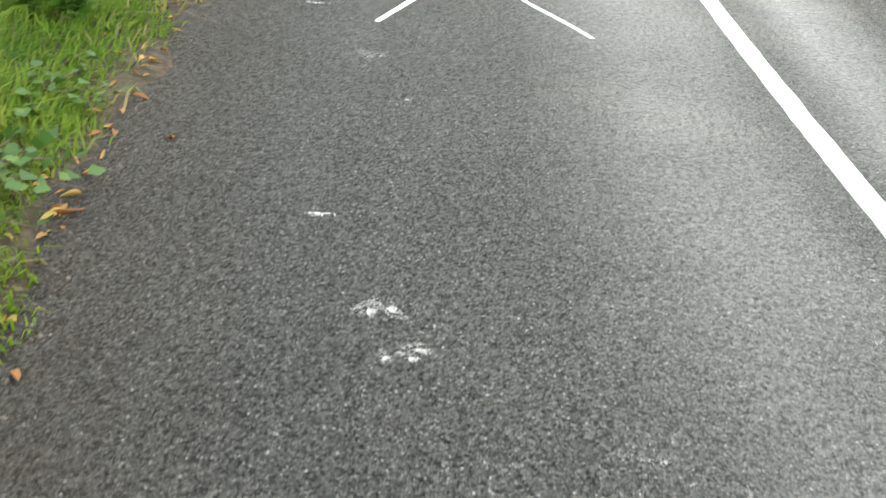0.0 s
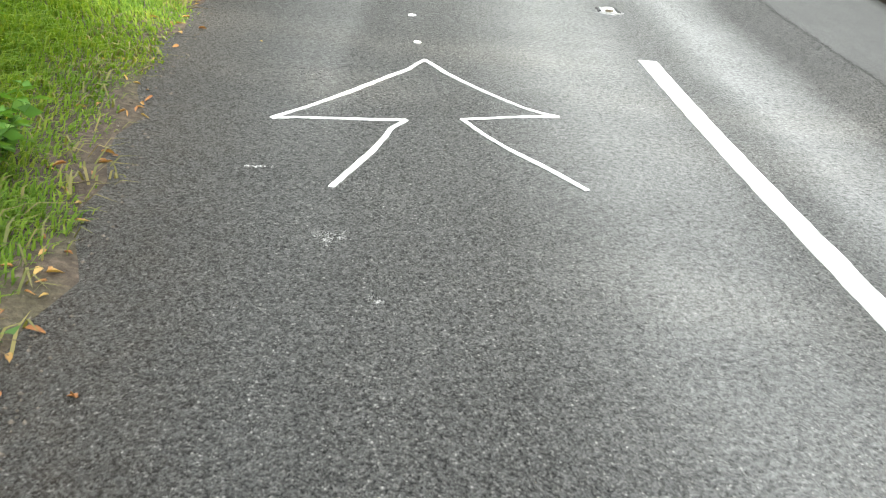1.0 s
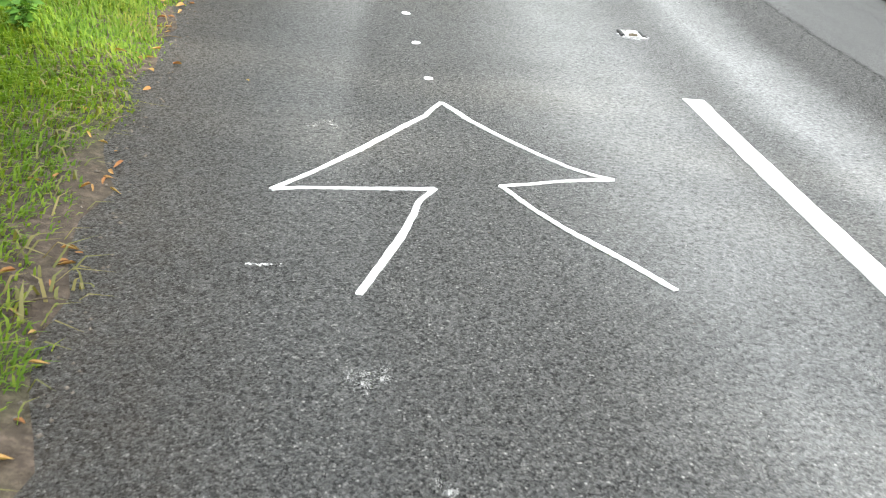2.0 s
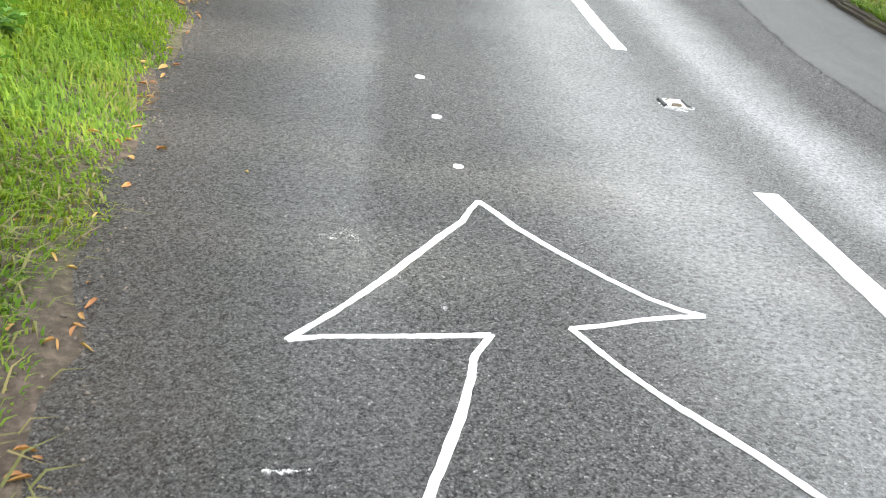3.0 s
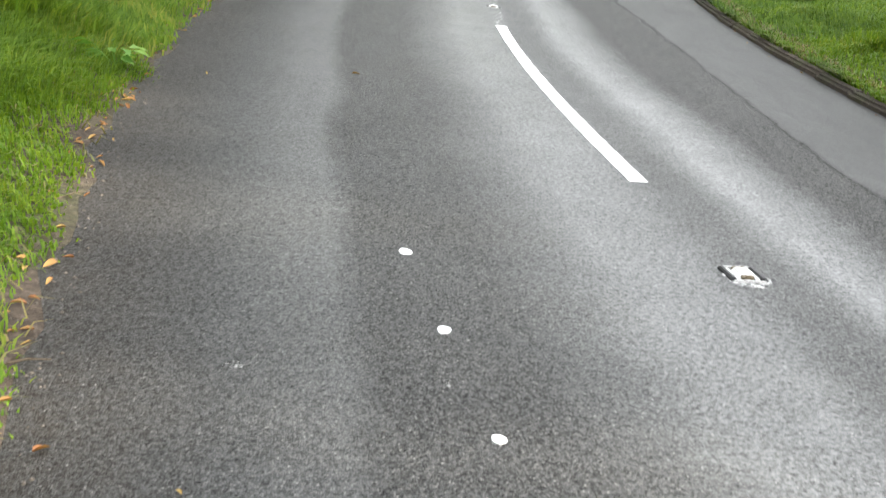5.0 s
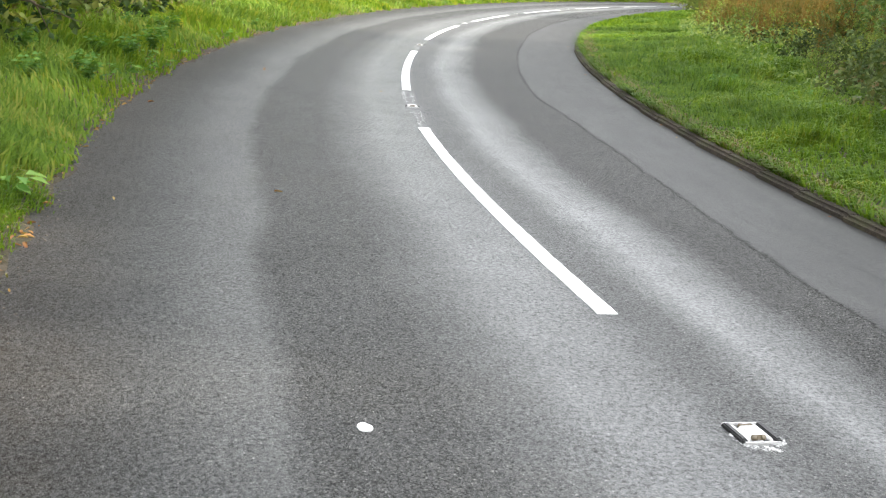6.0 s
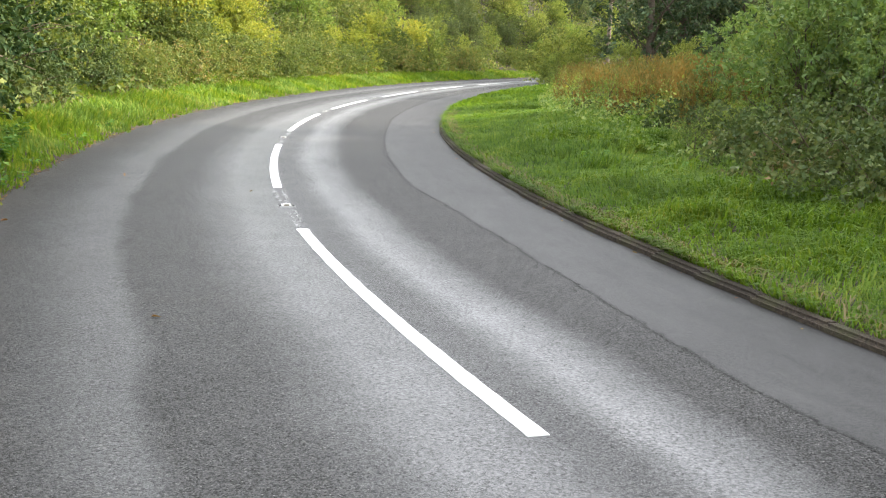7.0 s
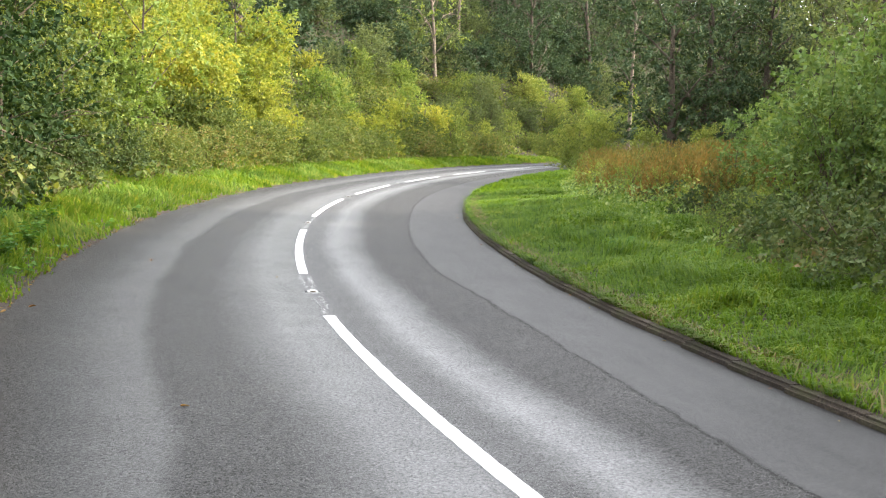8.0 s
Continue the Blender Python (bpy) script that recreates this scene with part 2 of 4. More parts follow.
def leaf_mat(name, stops, gloss=0.45, through=0.35, shine=0.33):
    """Leaves: colour varies leaf by leaf and plant by plant; light passes through."""
    m = Mat(name)
    geo = m.t.nodes.new("ShaderNodeNewGeometry")
    info = m.t.nodes.new("ShaderNodeObjectInfo")
    patch = m.noise(m.coords(), 1.1, 5, 0.62)
    fac = m.math("ADD", m.math("MULTIPLY", geo.outputs["Random Per Island"], 0.5), m.math("MULTIPLY", patch, 1.15))
    fac = m.math("ADD", fac, m.math("MULTIPLY", m.math("SUBTRACT", info.outputs["Random"], 0.5), 0.3))
    fac = m.math("SUBTRACT", fac, 0.34, clamp=True)
    col = m.ramp(fac, stops)
    m.set(col, gloss + 0.08, shine)
    tr = m.t.nodes.new("ShaderNodeBsdfTranslucent")
    m.link(m.mix(1.0, col, (1.25, 1.2, 0.55), "MULTIPLY"), tr.inputs["Color"])
    mx = m.node("ShaderNodeMixShader", Fac=through)
    out = m.t.nodes["Material Output"]
    m.link(m.p.outputs[0], mx.inputs[1])
    m.link(tr.outputs[0], mx.inputs[2])
    m.link(mx.outputs[0], out.inputs["Surface"])
    return m.m


def bark(name, a, b):
    m = Mat(name)
    ob = m.coords()
    n = m.noise(ob, 14, 6, 0.7)
    m.bump(n, 0.8, 0.02)
    return m.set(m.ramp(n, [(0.3, a), (0.7, b)]), 0.9, 0.2)


def plain(name, col, rough, metal=0.0, var=0.25):
    m = Mat(name)
    n = m.noise(m.coords(), 60, 4, 0.65)
    m.bump(n, 0.3, 0.002)
    lo, hi = tuple(c * (1 - var) for c in col), tuple(c * (1 + var) for c in col)
    return m.set(m.ramp(n, [(0.3, lo), (0.7, hi)]), rough, 0.5, metal)


ASPHALT = asphalt()
LINE = road_paint("thermoplastic_white", 0.82, 0.30)
WORN_LINE = worn_paint("worn_white", 0.6, 0.56, 0.68)
MIST = worn_paint("paint_mist", 0.4, 0.64, 0.84)
SPRAY = road_paint("spray_paint_white", 0.85, 0.28)
FRESH_SPLAT = worn_paint("white_splat", 0.32, 0.55, 0.72)
SPLAT = worn_paint("grey_white_splat", 0.26, 0.57, 0.78)
SOIL = soil()
KERB = kerb_mat()
GRASS = leaf_mat("grass_blades", [(0.0, (0.030, 0.062, 0.009)), (0.35, (0.078, 0.150, 0.018)), (0.7, (0.145, 0.228, 0.028)), (1.0, (0.265, 0.270, 0.058))], 0.55, 0.5, 0.12)
DRY = leaf_mat("dry_grass", [(0.0, (0.07, 0.09, 0.025)), (0.5, (0.15, 0.14, 0.05)), (1.0, (0.23, 0.17, 0.08))], 0.7, 0.3)
WEED = leaf_mat("weed_leaves", [(0.0, (0.045, 0.115, 0.020)), (0.5, (0.095, 0.210, 0.034)), (1.0, (0.190, 0.300, 0.060))], 0.5, 0.35, 0.2)
IVY = leaf_mat("ivy_leaves", [(0.0, (0.02, 0.055, 0.012)), (0.6, (0.05, 0.11, 0.02)), (1.0, (0.13, 0.17, 0.035))], 0.45, 0.25)
BRAMBLE = leaf_mat("bramble_leaves", [(0.0, (0.030, 0.050, 0.020)), (0.45, (0.070, 0.105, 0.036)), (0.8, (0.130, 0.155, 0.056)), (1.0, (0.200, 0.125, 0.075))], 0.45, 0.3, 0.12)
OLIVE = leaf_mat("olive_leaves", [(0.0, (0.060, 0.095, 0.024)), (0.45, (0.175, 0.235, 0.055)), (1.0, (0.410, 0.420, 0.115))], 0.5, 0.38, 0.2)
YELLOW = leaf_mat("yellow_green_leaves", [(0.0, (0.070, 0.115, 0.022)), (0.4, (0.195, 0.245, 0.042)), (0.75, (0.370, 0.375, 0.062)), (1.0, (0.540, 0.440, 0.090))], 0.5, 0.44, 0.2)
MID = leaf_mat("mid_green_leaves", [(0.0, (0.065, 0.115, 0.028)), (0.5, (0.180, 0.255, 0.056)), (1.0, (0.400, 0.410, 0.105))], 0.48, 0.42, 0.2)
# hazel leaves: shade under the trees is put into this dark colour
SHADE_DEEP = leaf_mat("deep_green_leaves", [(0.0, (0.010, 0.026, 0.010)), (0.5, (0.026, 0.054, 0.017)), (1.0, (0.070, 0.100, 0.029))], 0.55, 0.22, 0.1)
SHOOT = leaf_mat("shoot_leaves", [(0.0, (0.075, 0.135, 0.045)), (0.5, (0.150, 0.235, 0.072)), (1.0, (0.270, 0.320, 0.100))], 0.45, 0.42)
# woodland green, its colour lowered to imitate the gloom inside the wood
SHADE_DARK = leaf_mat("dark_green_leaves", [(0.0, (0.024, 0.044, 0.026)), (0.5, (0.052, 0.085, 0.043)), (1.0, (0.110, 0.140, 0.064))], 0.55, 0.22, 0.1)
RUST = leaf_mat("rusty_dock", [(0.0, (0.090, 0.105, 0.033)), (0.35, (0.160, 0.140, 0.044)), (0.68, (0.235, 0.145, 0.046)), (1.0, (0.265, 0.200, 0.065))], 0.75, 0.32, 0.15)
BANK = leaf_mat("bank_brambles", [(0.0, (0.032, 0.056, 0.015)), (0.4, (0.098, 0.140, 0.034)), (0.75, (0.205, 0.225, 0.062)), (1.0, (0.270, 0.180, 0.090))], 0.5, 0.36, 0.18)
GREYGREEN = leaf_mat("grey_green_leaves", [(0.0, (0.036, 0.058, 0.026)), (0.5, (0.105, 0.140, 0.060)), (1.0, (0.210, 0.230, 0.098))], 0.5, 0.35, 0.15)
TWIG = bark("twig_bark", (0.06, 0.045, 0.03), (0.15, 0.12, 0.085))
BARK = bark("tree_bark", (0.04, 0.032, 0.025), (0.13, 0.105, 0.08))
PALE_BARK = bark("pale_bark", (0.10, 0.08, 0.06), (0.27, 0.22, 0.17))
LITTER = leaf_mat("fallen_leaf", [(0.0, (0.10, 0.055, 0.03)), (0.35, (0.26, 0.11, 0.04)), (0.6, (0.34, 0.23, 0.07)), (1.0, (0.42, 0.38, 0.13))], 0.55, 0.2)
IRON = plain("cast_iron", (0.02, 0.02, 0.021), 0.45, 0.6)
RUBBER = plain("white_rubber", (0.72, 0.72, 0.70), 0.5)
LENS = plain("reflector_glass", (0.16, 0.13, 0.09), 0.12)
STEEL = plain("worn_steel", (0.38, 0.38, 0.37), 0.4, 0.3)
STONE = plain("grit_stone", (0.10, 0.085, 0.07), 0.9, 0.0, 0.6)


# ---- the road's line: heading, in degrees from +y towards +x, by distance along it ----
HEAD_S = np.array([-700, -8, 2, 5, 7, 9.7, 14.4, 19, 24, 29, 33.5, 38, 43, 47.5, 51.5, 56, 62, 70, 85, 105, 130, 165, 900.0])
HEAD_A = np.array([-5.2, -5.0, -4.7, -3.8, -2.4, -0.5, 3.4, 8.3, 12.6, 16.0, 19.4, 22.3, 25.4, 27.6, 29.6, 31.2, 33.5, 37, 45.0, 57.0, 70.0, 80.0, 80.0])
S = np.arange(-700, 900.01, 0.25)
_h = np.radians(np.interp(S, HEAD_S, HEAD_A))
_h = np.convolve(np.pad(_h, 8, mode="edge"), np.ones(17) / 17, "valid")
CX = np.concatenate([[0], np.cumsum(np.sin(_h[:-1]) * 0.25)])
CY = np.concatenate([[0], np.cumsum(np.cos(_h[:-1]) * 0.25)])
_i = int(np.argmin(np.abs(S - 8.2)))
CX += 1.228 - CX[_i]
CY += 8.2 - CY[_i]


def kerb_off(s):
    """Distance of the kerb's face from the centre line."""
    return np.interp(s, [-10, 8, 12.7, 15.5, 22, 36, 60], [2.42, 2.46, 2.55, 2.69, 2.85, 3.0, 3.0])


def edge_off(s):
    """Offset of the ragged left edge from the centre line (negative)."""
    return np.interp(s, [-10, 1, 3, 5, 7.5, 10, 16, 26, 40, 60], [-2.5, -2.5, -2.53, -2.57, -2.66, -2.76, -2.86, -2.84, -2.75, -2.75])


def on_road(s, d):
    """x, y at s metres along the road and d metres to the right of its centre line."""
    h = np.interp(s, S, _h)
    return np.interp(s, S, CX) + d * np.cos(h), np.interp(s, S, CY) - d * np.sin(h)


def road_coords(x, y):
    """s and d of points in the plan."""
    x, y = np.atleast_1d(x).astype(float), np.atleast_1d(y).astype(float)
    cs, cx, cy, ch = S[::8], CX[::8], CY[::8], _h[::8]
    s, d = np.empty(len(x)), np.empty(len(x))
    for a in range(0, len(x), 4000):
        dx, dy = x[a:a + 4000, None] - cx, y[a:a + 4000, None] - cy
        k = np.argmin(dx * dx + dy * dy, axis=1)
        r = np.arange(len(k))
        px, py = dx[r, k], dy[r, k]
        s[a:a + 4000] = cs[k] + px * np.sin(ch[k]) + py * np.cos(ch[k])
        d[a:a + 4000] = px * np.cos(ch[k]) - py * np.sin(ch[k])
    return s, d


def bumps(x, y):
    return (np.sin(x * 1.7 + 0.6 * np.sin(y * 1.1)) * np.sin(y * 1.9 + 1.3) * 0.5 + np.sin(x * 0.63 + 2.0) * np.sin(y * 0.51 + 0.7))


def height(x, y):
    """Height of the ground at points of the plan."""
    x, y = np.atleast_1d(x).astype(float), np.atleast_1d(y).astype(float)
    s, d = road_coords(x, y)
    b = bumps(x, y)
    left = -d + edge_off(s) - 0.03 + 0.06 * np.sin(s * 2.3) * np.sin(s * 0.9 + 1) + 0.04 * np.sin(s * 7.1)
    verge = np.clip(left * 0.16, -0.08, 0.10) + 0.10 * np.clip(left - 0.6, 0, 1.6) + 0.02 * b * np.clip(left, 0, 1)
    hill = 0.62 * np.clip(left - 2.2, 0, 27) + 0.03 * np.clip(left - 29, 0, 100) + 0.25 * b * np.clip((left - 3) / 4, 0, 1)
    zl = verge + hill
    right = d - kerb_off(s) - 0.11
    zr = np.where(right < 0, -0.14, 0.055 + 0.06 * np.clip(right, 0, 5) + 0.03 * b * np.clip(right / 2, 0, 1) + 0.02 * np.clip(right - 5, 0, 60))
    return np.where(d < 0, np.where(left < -0.5, -0.08, zl), zr)


def height1(x, y):
    return float(height(x, y)[0])


# ---- mesh helpers ----
def mesh_from(name, verts, faces, mat, smooth=False):
    me = bpy.data.meshes.new(name)
    me.from_pydata(verts, [], faces)
    me.materials.append(mat)
    if smooth:
        me.polygons.foreach_set("use_smooth", [True] * len(me.polygons))
    me.update()
    return me


def mesh_np(name, v, loops, size, mat):
    """A mesh of faces of one size from arrays."""
    me = bpy.data.meshes.new(name)
    nf = len(loops) // size
    me.vertices.add(len(v))
    me.vertices.foreach_set("co", np.asarray(v, np.float32).ravel())
    me.loops.add(len(loops))
    me.loops.foreach_set("vertex_index", np.asarray(loops, np.int32))
    me.polygons.add(nf)
    me.polygons.foreach_set("loop_start", np.arange(nf, dtype=np.int32) * size)
    me.materials.append(mat)
    me.update(calc_edges=True)
    return me


def part(name, me, parent, label=""):
    ob = new(name, me)
    ob.parent = parent
    return tagged(ob, label)


def empty(name, x, y, z, rz=0.0, label="", category="", group=""):
    ob = new(name)
    ob.empty_display_size = 0.1
    ob.matrix_basis = pose(x, y, z, 0, 0, rz)
    return tagged(ob, label, category, group)


def unit(v):
    return v / np.maximum(np.linalg.norm(v, axis=1, keepdims=True), 1e-9)


def leaves(name, pos, way, size, mat, width=0.5, fold=0.18, flat=0.5):
    """Folded pointed leaves at pos, growing along way; flat: how far their faces turn to the sky."""
    n = len(pos)
    way = unit(way)
    up = np.tile([0, 0, 1.0], (n, 1)) * flat + rng.normal(0, 1, (n, 3)) * (1 - flat * 0.6)
    side = unit(np.cross(way, up))
    nor = np.cross(side, way)
    L = (size * rng.uniform(0.65, 1.25, n))[:, None]
    W = L * width * 0.5
    v = np.empty((n, 4, 3))
    v[:, 0] = pos
    v[:, 1] = pos + way * L * 0.42 - side * W + nor * L * fold
    v[:, 2] = pos + way * L - nor * L * fold * 0.6
    v[:, 3] = pos + way * L * 0.42 + side * W + nor * L * fold
    base = np.arange(n)[:, None] * 4
    loops = (base + np.array([[0, 2, 1, 0, 3, 2]])).ravel()
    return mesh_np(name, v.reshape(-1, 3), loops, 3, mat)


def tube(points, radii, sides=6):
    """Vertices and faces of a tapered tube along points."""
    pts = [Vector(p) for p in points]
    verts, faces = [], []
    for i, p in enumerate(pts):
        t = (pts[min(i + 1, len(pts) - 1)] - pts[max(i - 1, 0)]).normalized()
        a = t.orthogonal().normalized()
        b = t.cross(a)
        for k in range(sides):
            w = 2 * math.pi * k / sides
            verts.append(tuple(p + (a * math.cos(w) + b * math.sin(w)) * radii[i]))
    for i in range(len(pts) - 1):
        for k in range(sides):
            k2 = (k + 1) % sides
            faces.append((i * sides + k, i * sides + k2, (i + 1) * sides + k2, (i + 1) * sides + k))
    faces.append(tuple(range((len(pts) - 1) * sides, len(pts) * sides)))
    return verts, faces


def join(pieces):
    verts, faces = [], []
    for v, f in pieces:
        o = len(verts)
        verts += v
        faces += [tuple(i + o for i in q) for q in f]
    return verts, faces


# ---- ground, road, kerb ----
def axis(lo, hi, fine, far):
    """Coordinates: even between lo and hi, ever wider out to far on both sides."""
    mid = list(np.arange(lo, hi, fine))
    out, step = [], fine
    v = hi
    while v < far:
        out.append(v)
        step = min(step * 1.22, 60)
        v += step
    low, step, v = [], fine, lo - fine
    while v > -far:
        low.append(v)
        step = min(step * 1.22, 60)
        v -= step
    return np.array(low[::-1] + mid + out)


def build_ground():
    xs, ys = axis(-9, 26, 0.25, 700), axis(-1, 62, 0.3, 700)
    gx, gy = np.meshgrid(xs, ys)
    x, y = gx.ravel(), gy.ravel()
    v = np.stack([x, y, height(x, y)], 1)
    nx, ny = len(xs), len(ys)
    i = (np.arange(ny - 1)[:, None] * nx + np.arange(nx - 1)).ravel()
    loops = np.stack([i, i + 1, i + nx + 1, i + nx], 1).ravel()
    me = mesh_np("ground", v, loops, 4, SOIL)
    me.polygons.foreach_set("use_smooth", np.ones(len(me.polygons), bool))
    tagged(new("ground", me), "brown soil and leaf litter under the verges", "ground", kind="structure")


def strip(name, s0, s1, ds, ds_list, mat, z, uv=True):
    ss = np.arange(s0, s1 + 1e-6, ds)
    dd = np.array(ds_list)
    gs, gd = np.meshgrid(ss, dd, indexing="ij")
    x, y = on_road(gs.ravel(), gd.ravel())
    v = np.stack([x, y, np.full(len(x), z)], 1)
    n = len(dd)
    i = (np.arange(len(ss) - 1)[:, None] * n + np.arange(n - 1)).ravel()
    loops = np.stack([i, i + 1, i + n + 1, i + n], 1).ravel()
    me = mesh_np(name, v, loops, 4, mat)
    if uv:
        layer = me.uv_layers.new(name="UVMap")
        co = np.stack([gs.ravel(), gd.ravel()], 1)[loops]
        layer.data.foreach_set("uv", co.astype(np.float32).ravel())
    return me


build_ground()
tagged(new("road", strip("road", -60, 190, 0.5, [-3.0, -2.2, -1.5, -0.75, 0, 0.75, 1.5, 2.2, 3.05], ASPHALT, 0.0)),
       "damp grey asphalt country road with polished wheel tracks", "road", kind="structure")


def kerb_mesh():
    bm = bmesh.new()
    bmesh.ops.create_cube(bm, size=1.0)
    bmesh.ops.scale(bm, vec=(0.125, 0.905, 0.26), verts=bm.verts)
    bmesh.ops.bevel(bm, geom=[e for e in bm.edges if e.verts[0].co.z > 0 and e.verts[1].co.z > 0], offset=0.026, segments=3, affect="EDGES")
    me = bpy.data.meshes.new("kerb_stone")
    bm.to_mesh(me)
    bm.free()
    me.materials.append(KERB)
    return me


def build_kerb():
    holder = empty("kerb", *on_road(8.0, 2.56), 0.0, 0, "low mossy dark concrete kerb along the verge", "kerb")
    tagged(holder, kind="structure")
    me = kerb_mesh()
    inv = holder.matrix_basis.inverted()
    for k in range(100):
        s = -4 + 0.915 * k
        x, y = on_road(s, kerb_off(s) + 0.06 + rng.normal(0, 0.006))
        a = -math.degrees(np.interp(s, S, _h)) - (0.8 if 8 < s < 36 else 0.0) + rng.normal(0, 0.25)
        ob = part("kerb_stone", me, holder)
        ob.matrix_basis = inv @ pose(x, y, -0.072 + rng.normal(0, 0.0035), rng.normal(0, 0.25), rng.normal(0, 1.0), a)


build_kerb()


def build_verge_edge():
    """Soil packed against the back of the kerb."""
    ss = np.arange(-4, 88, 0.3)
    k = kerb_off(ss)
    rows = []
    for off, z in ((0.105, 0.045), (0.2, 0.06), (0.4, 0.06), (0.62, 0.02)):
        x, y = on_road(ss, k + off)
        rows.append(np.stack([x, y, z + 0.012 * np.sin(ss * 5.0 + off * 30)], 1))
    v = np.stack(rows, 1).reshape(-1, 3)
    i = (np.arange(len(ss) - 1)[:, None] * 4 + np.arange(3)).ravel()
    loops = np.stack([i, i + 1, i + 5, i + 4], 1).ravel()
    tagged(new("verge_edge", mesh_np("verge_edge", v, loops, 4, SOIL)), "dark soil packed behind the kerb", "ground", kind="structure")


build_verge_edge()


# ---- markings and studs ----
def ribbon(points, widths, z, rough=0.004, cuts=3, thick=0.004, closed_ends=True):
    """A painted stroke along points: a thin slab with uneven edges."""
    P = [Vector((p[0], p[1], 0)) for p in points]
    fine, wid = [], []
    for i in range(len(P) - 1):
        for k in range(cuts):
            t = k / cuts
            fine.append(P[i].lerp(P[i + 1], t))
            wid.append(widths[i] * (1 - t) + widths[i + 1] * t)
    fine.append(P[-1])
    wid.append(widths[-1])
    verts, faces = [], []
    for i, p in enumerate(fine):
        t = (fine[min(i + 1, len(fine) - 1)] - fine[max(i - 1, 0)]).normalized()
        nrm = Vector((t.y, -t.x, 0))
        a = p - nrm * (wid[i] / 2 + rng.normal(0, rough))
        b = p + nrm * (wid[i] / 2 + rng.normal(0, rough))
        verts += [(a.x, a.y, z), (b.x, b.y, z), (a.x, a.y, z - thick), (b.x, b.y, z - thick)]
    for i in range(len(fine) - 1):
        o, q = i * 4, i * 4 + 4
        faces += [(o, o + 1, q + 1, q), (o, q, q + 2, o + 2), (o + 1, o + 3, q + 3, q + 1)]
    faces += [(0, 2, 3, 1), (len(verts) - 4, len(verts) - 3, len(verts) - 1, len(verts) - 2)]
    return verts, faces


def build_dash(s0, s1, width=0.106):
    n = max(4, int((s1 - s0) / 0.12))
    ss = np.linspace(s0, s1, n)
    x, y = on_road(ss, 0.0 * ss)
    v, f = ribbon(list(zip(x, y)), [width * 0.97] + [width] * (n - 2) + [width * 1.05], 0.005, 0.0018, 1, 0.005)
    tagged(new("line_dash", mesh_from("line_dash", v, f, LINE)), "white thermoplastic centre line dash on the asphalt", "road marking", "centre line dashes")


DASHES = [(-7.0, -0.9), (2.0, 8.22), (11.33, 17.5), (20.75, 27.1), (30.3, 36.4), (39.15, 45.0), (48.0, 54.0), (57.0, 63.0), (66.0, 72.0), (75.0, 81.0), (84.0, 90.0)]
for a, b in DASHES:
    build_dash(a, b)


def build_worn(s0, s1, d, w):
    n = max(3, int((s1 - s0) / 0.05))
    ss = np.linspace(s0, s1, n)
    x, y = on_road(ss, d + rng.normal(0, 0.012, n))
    v, f = ribbon(list(zip(x, y)), list(w * rng.uniform(0.3, 1.2, n)), 0.004, 0.004, 1, 0.004)
    tagged(new("worn_line", mesh_from("worn_line", v, f, WORN_LINE)), "thin worn remains of an old white line", "road marking", "worn line remains")


for a, b, d, w in [(17.6, 18.7, -0.02, 0.04), (17.9, 18.8, 0.05, 0.03), (19.5, 20.6, -0.05, 0.04), (19.4, 20.5, 0.04, 0.05), (27.3, 28.1, 0.0, 0.06), (28.9, 30.1, 0.03, 0.06)]:
    build_worn(a, b, d, w)


def build_arrow():
    """Sprayed outline of an arrow that points along the lane, open at its foot."""
    strokes = [
        [(-0.424, 5.440), (-0.360, 5.680), (-0.293, 5.935), (-0.249, 6.150), (-0.226, 6.300), (-0.160, 6.458)],
        [(-0.160, 6.458), (-0.310, 6.425), (-0.460, 6.398), (-0.660, 6.362), (-0.757, 6.325)],
        [(-0.757, 6.325), (-0.630, 6.535), (-0.520, 6.745), (-0.435, 6.912), (-0.275, 7.255), (-0.168, 7.465), (-0.128, 7.606), (-0.083, 7.725)],
        [(-0.083, 7.725), (-0.030, 7.600), (0.030, 7.450), (0.161, 7.205), (0.299, 6.985), (0.404, 6.840), (0.486, 6.765), (0.561, 6.722)],
        [(0.561, 6.722), (0.440, 6.690), (0.320, 6.645), (0.200, 6.585), (0.094, 6.545)],
        [(0.094, 6.545), (0.197, 6.290), (0.291, 6.105), (0.380, 5.965), (0.470, 5.815), (0.569, 5.626)],
    ]
    root = empty("painted_arrow", 0, 0, 0, 0, "white spray-painted arrow outline on the asphalt", "road marking")
    for i, st in enumerate(strokes):
        w = [0.0235 + 0.004 * math.sin(i * 2.1 + k) for k in range(len(st))]
        v, f = ribbon(st, w, 0.0045 + 0.0003 * i, 0.0011, 8, 0.0045)
        stroke = part("stroke", mesh_from("stroke", v, f, SPRAY), root)
        v, f = ribbon(st, [q * 1.5 for q in w], 0.0025 + 0.0002 * i, 0.004, 10, 0.002)
        part("overspray", mesh_from("overspray", v, f, MIST), stroke, "faint speckled paint mist")


build_arrow()


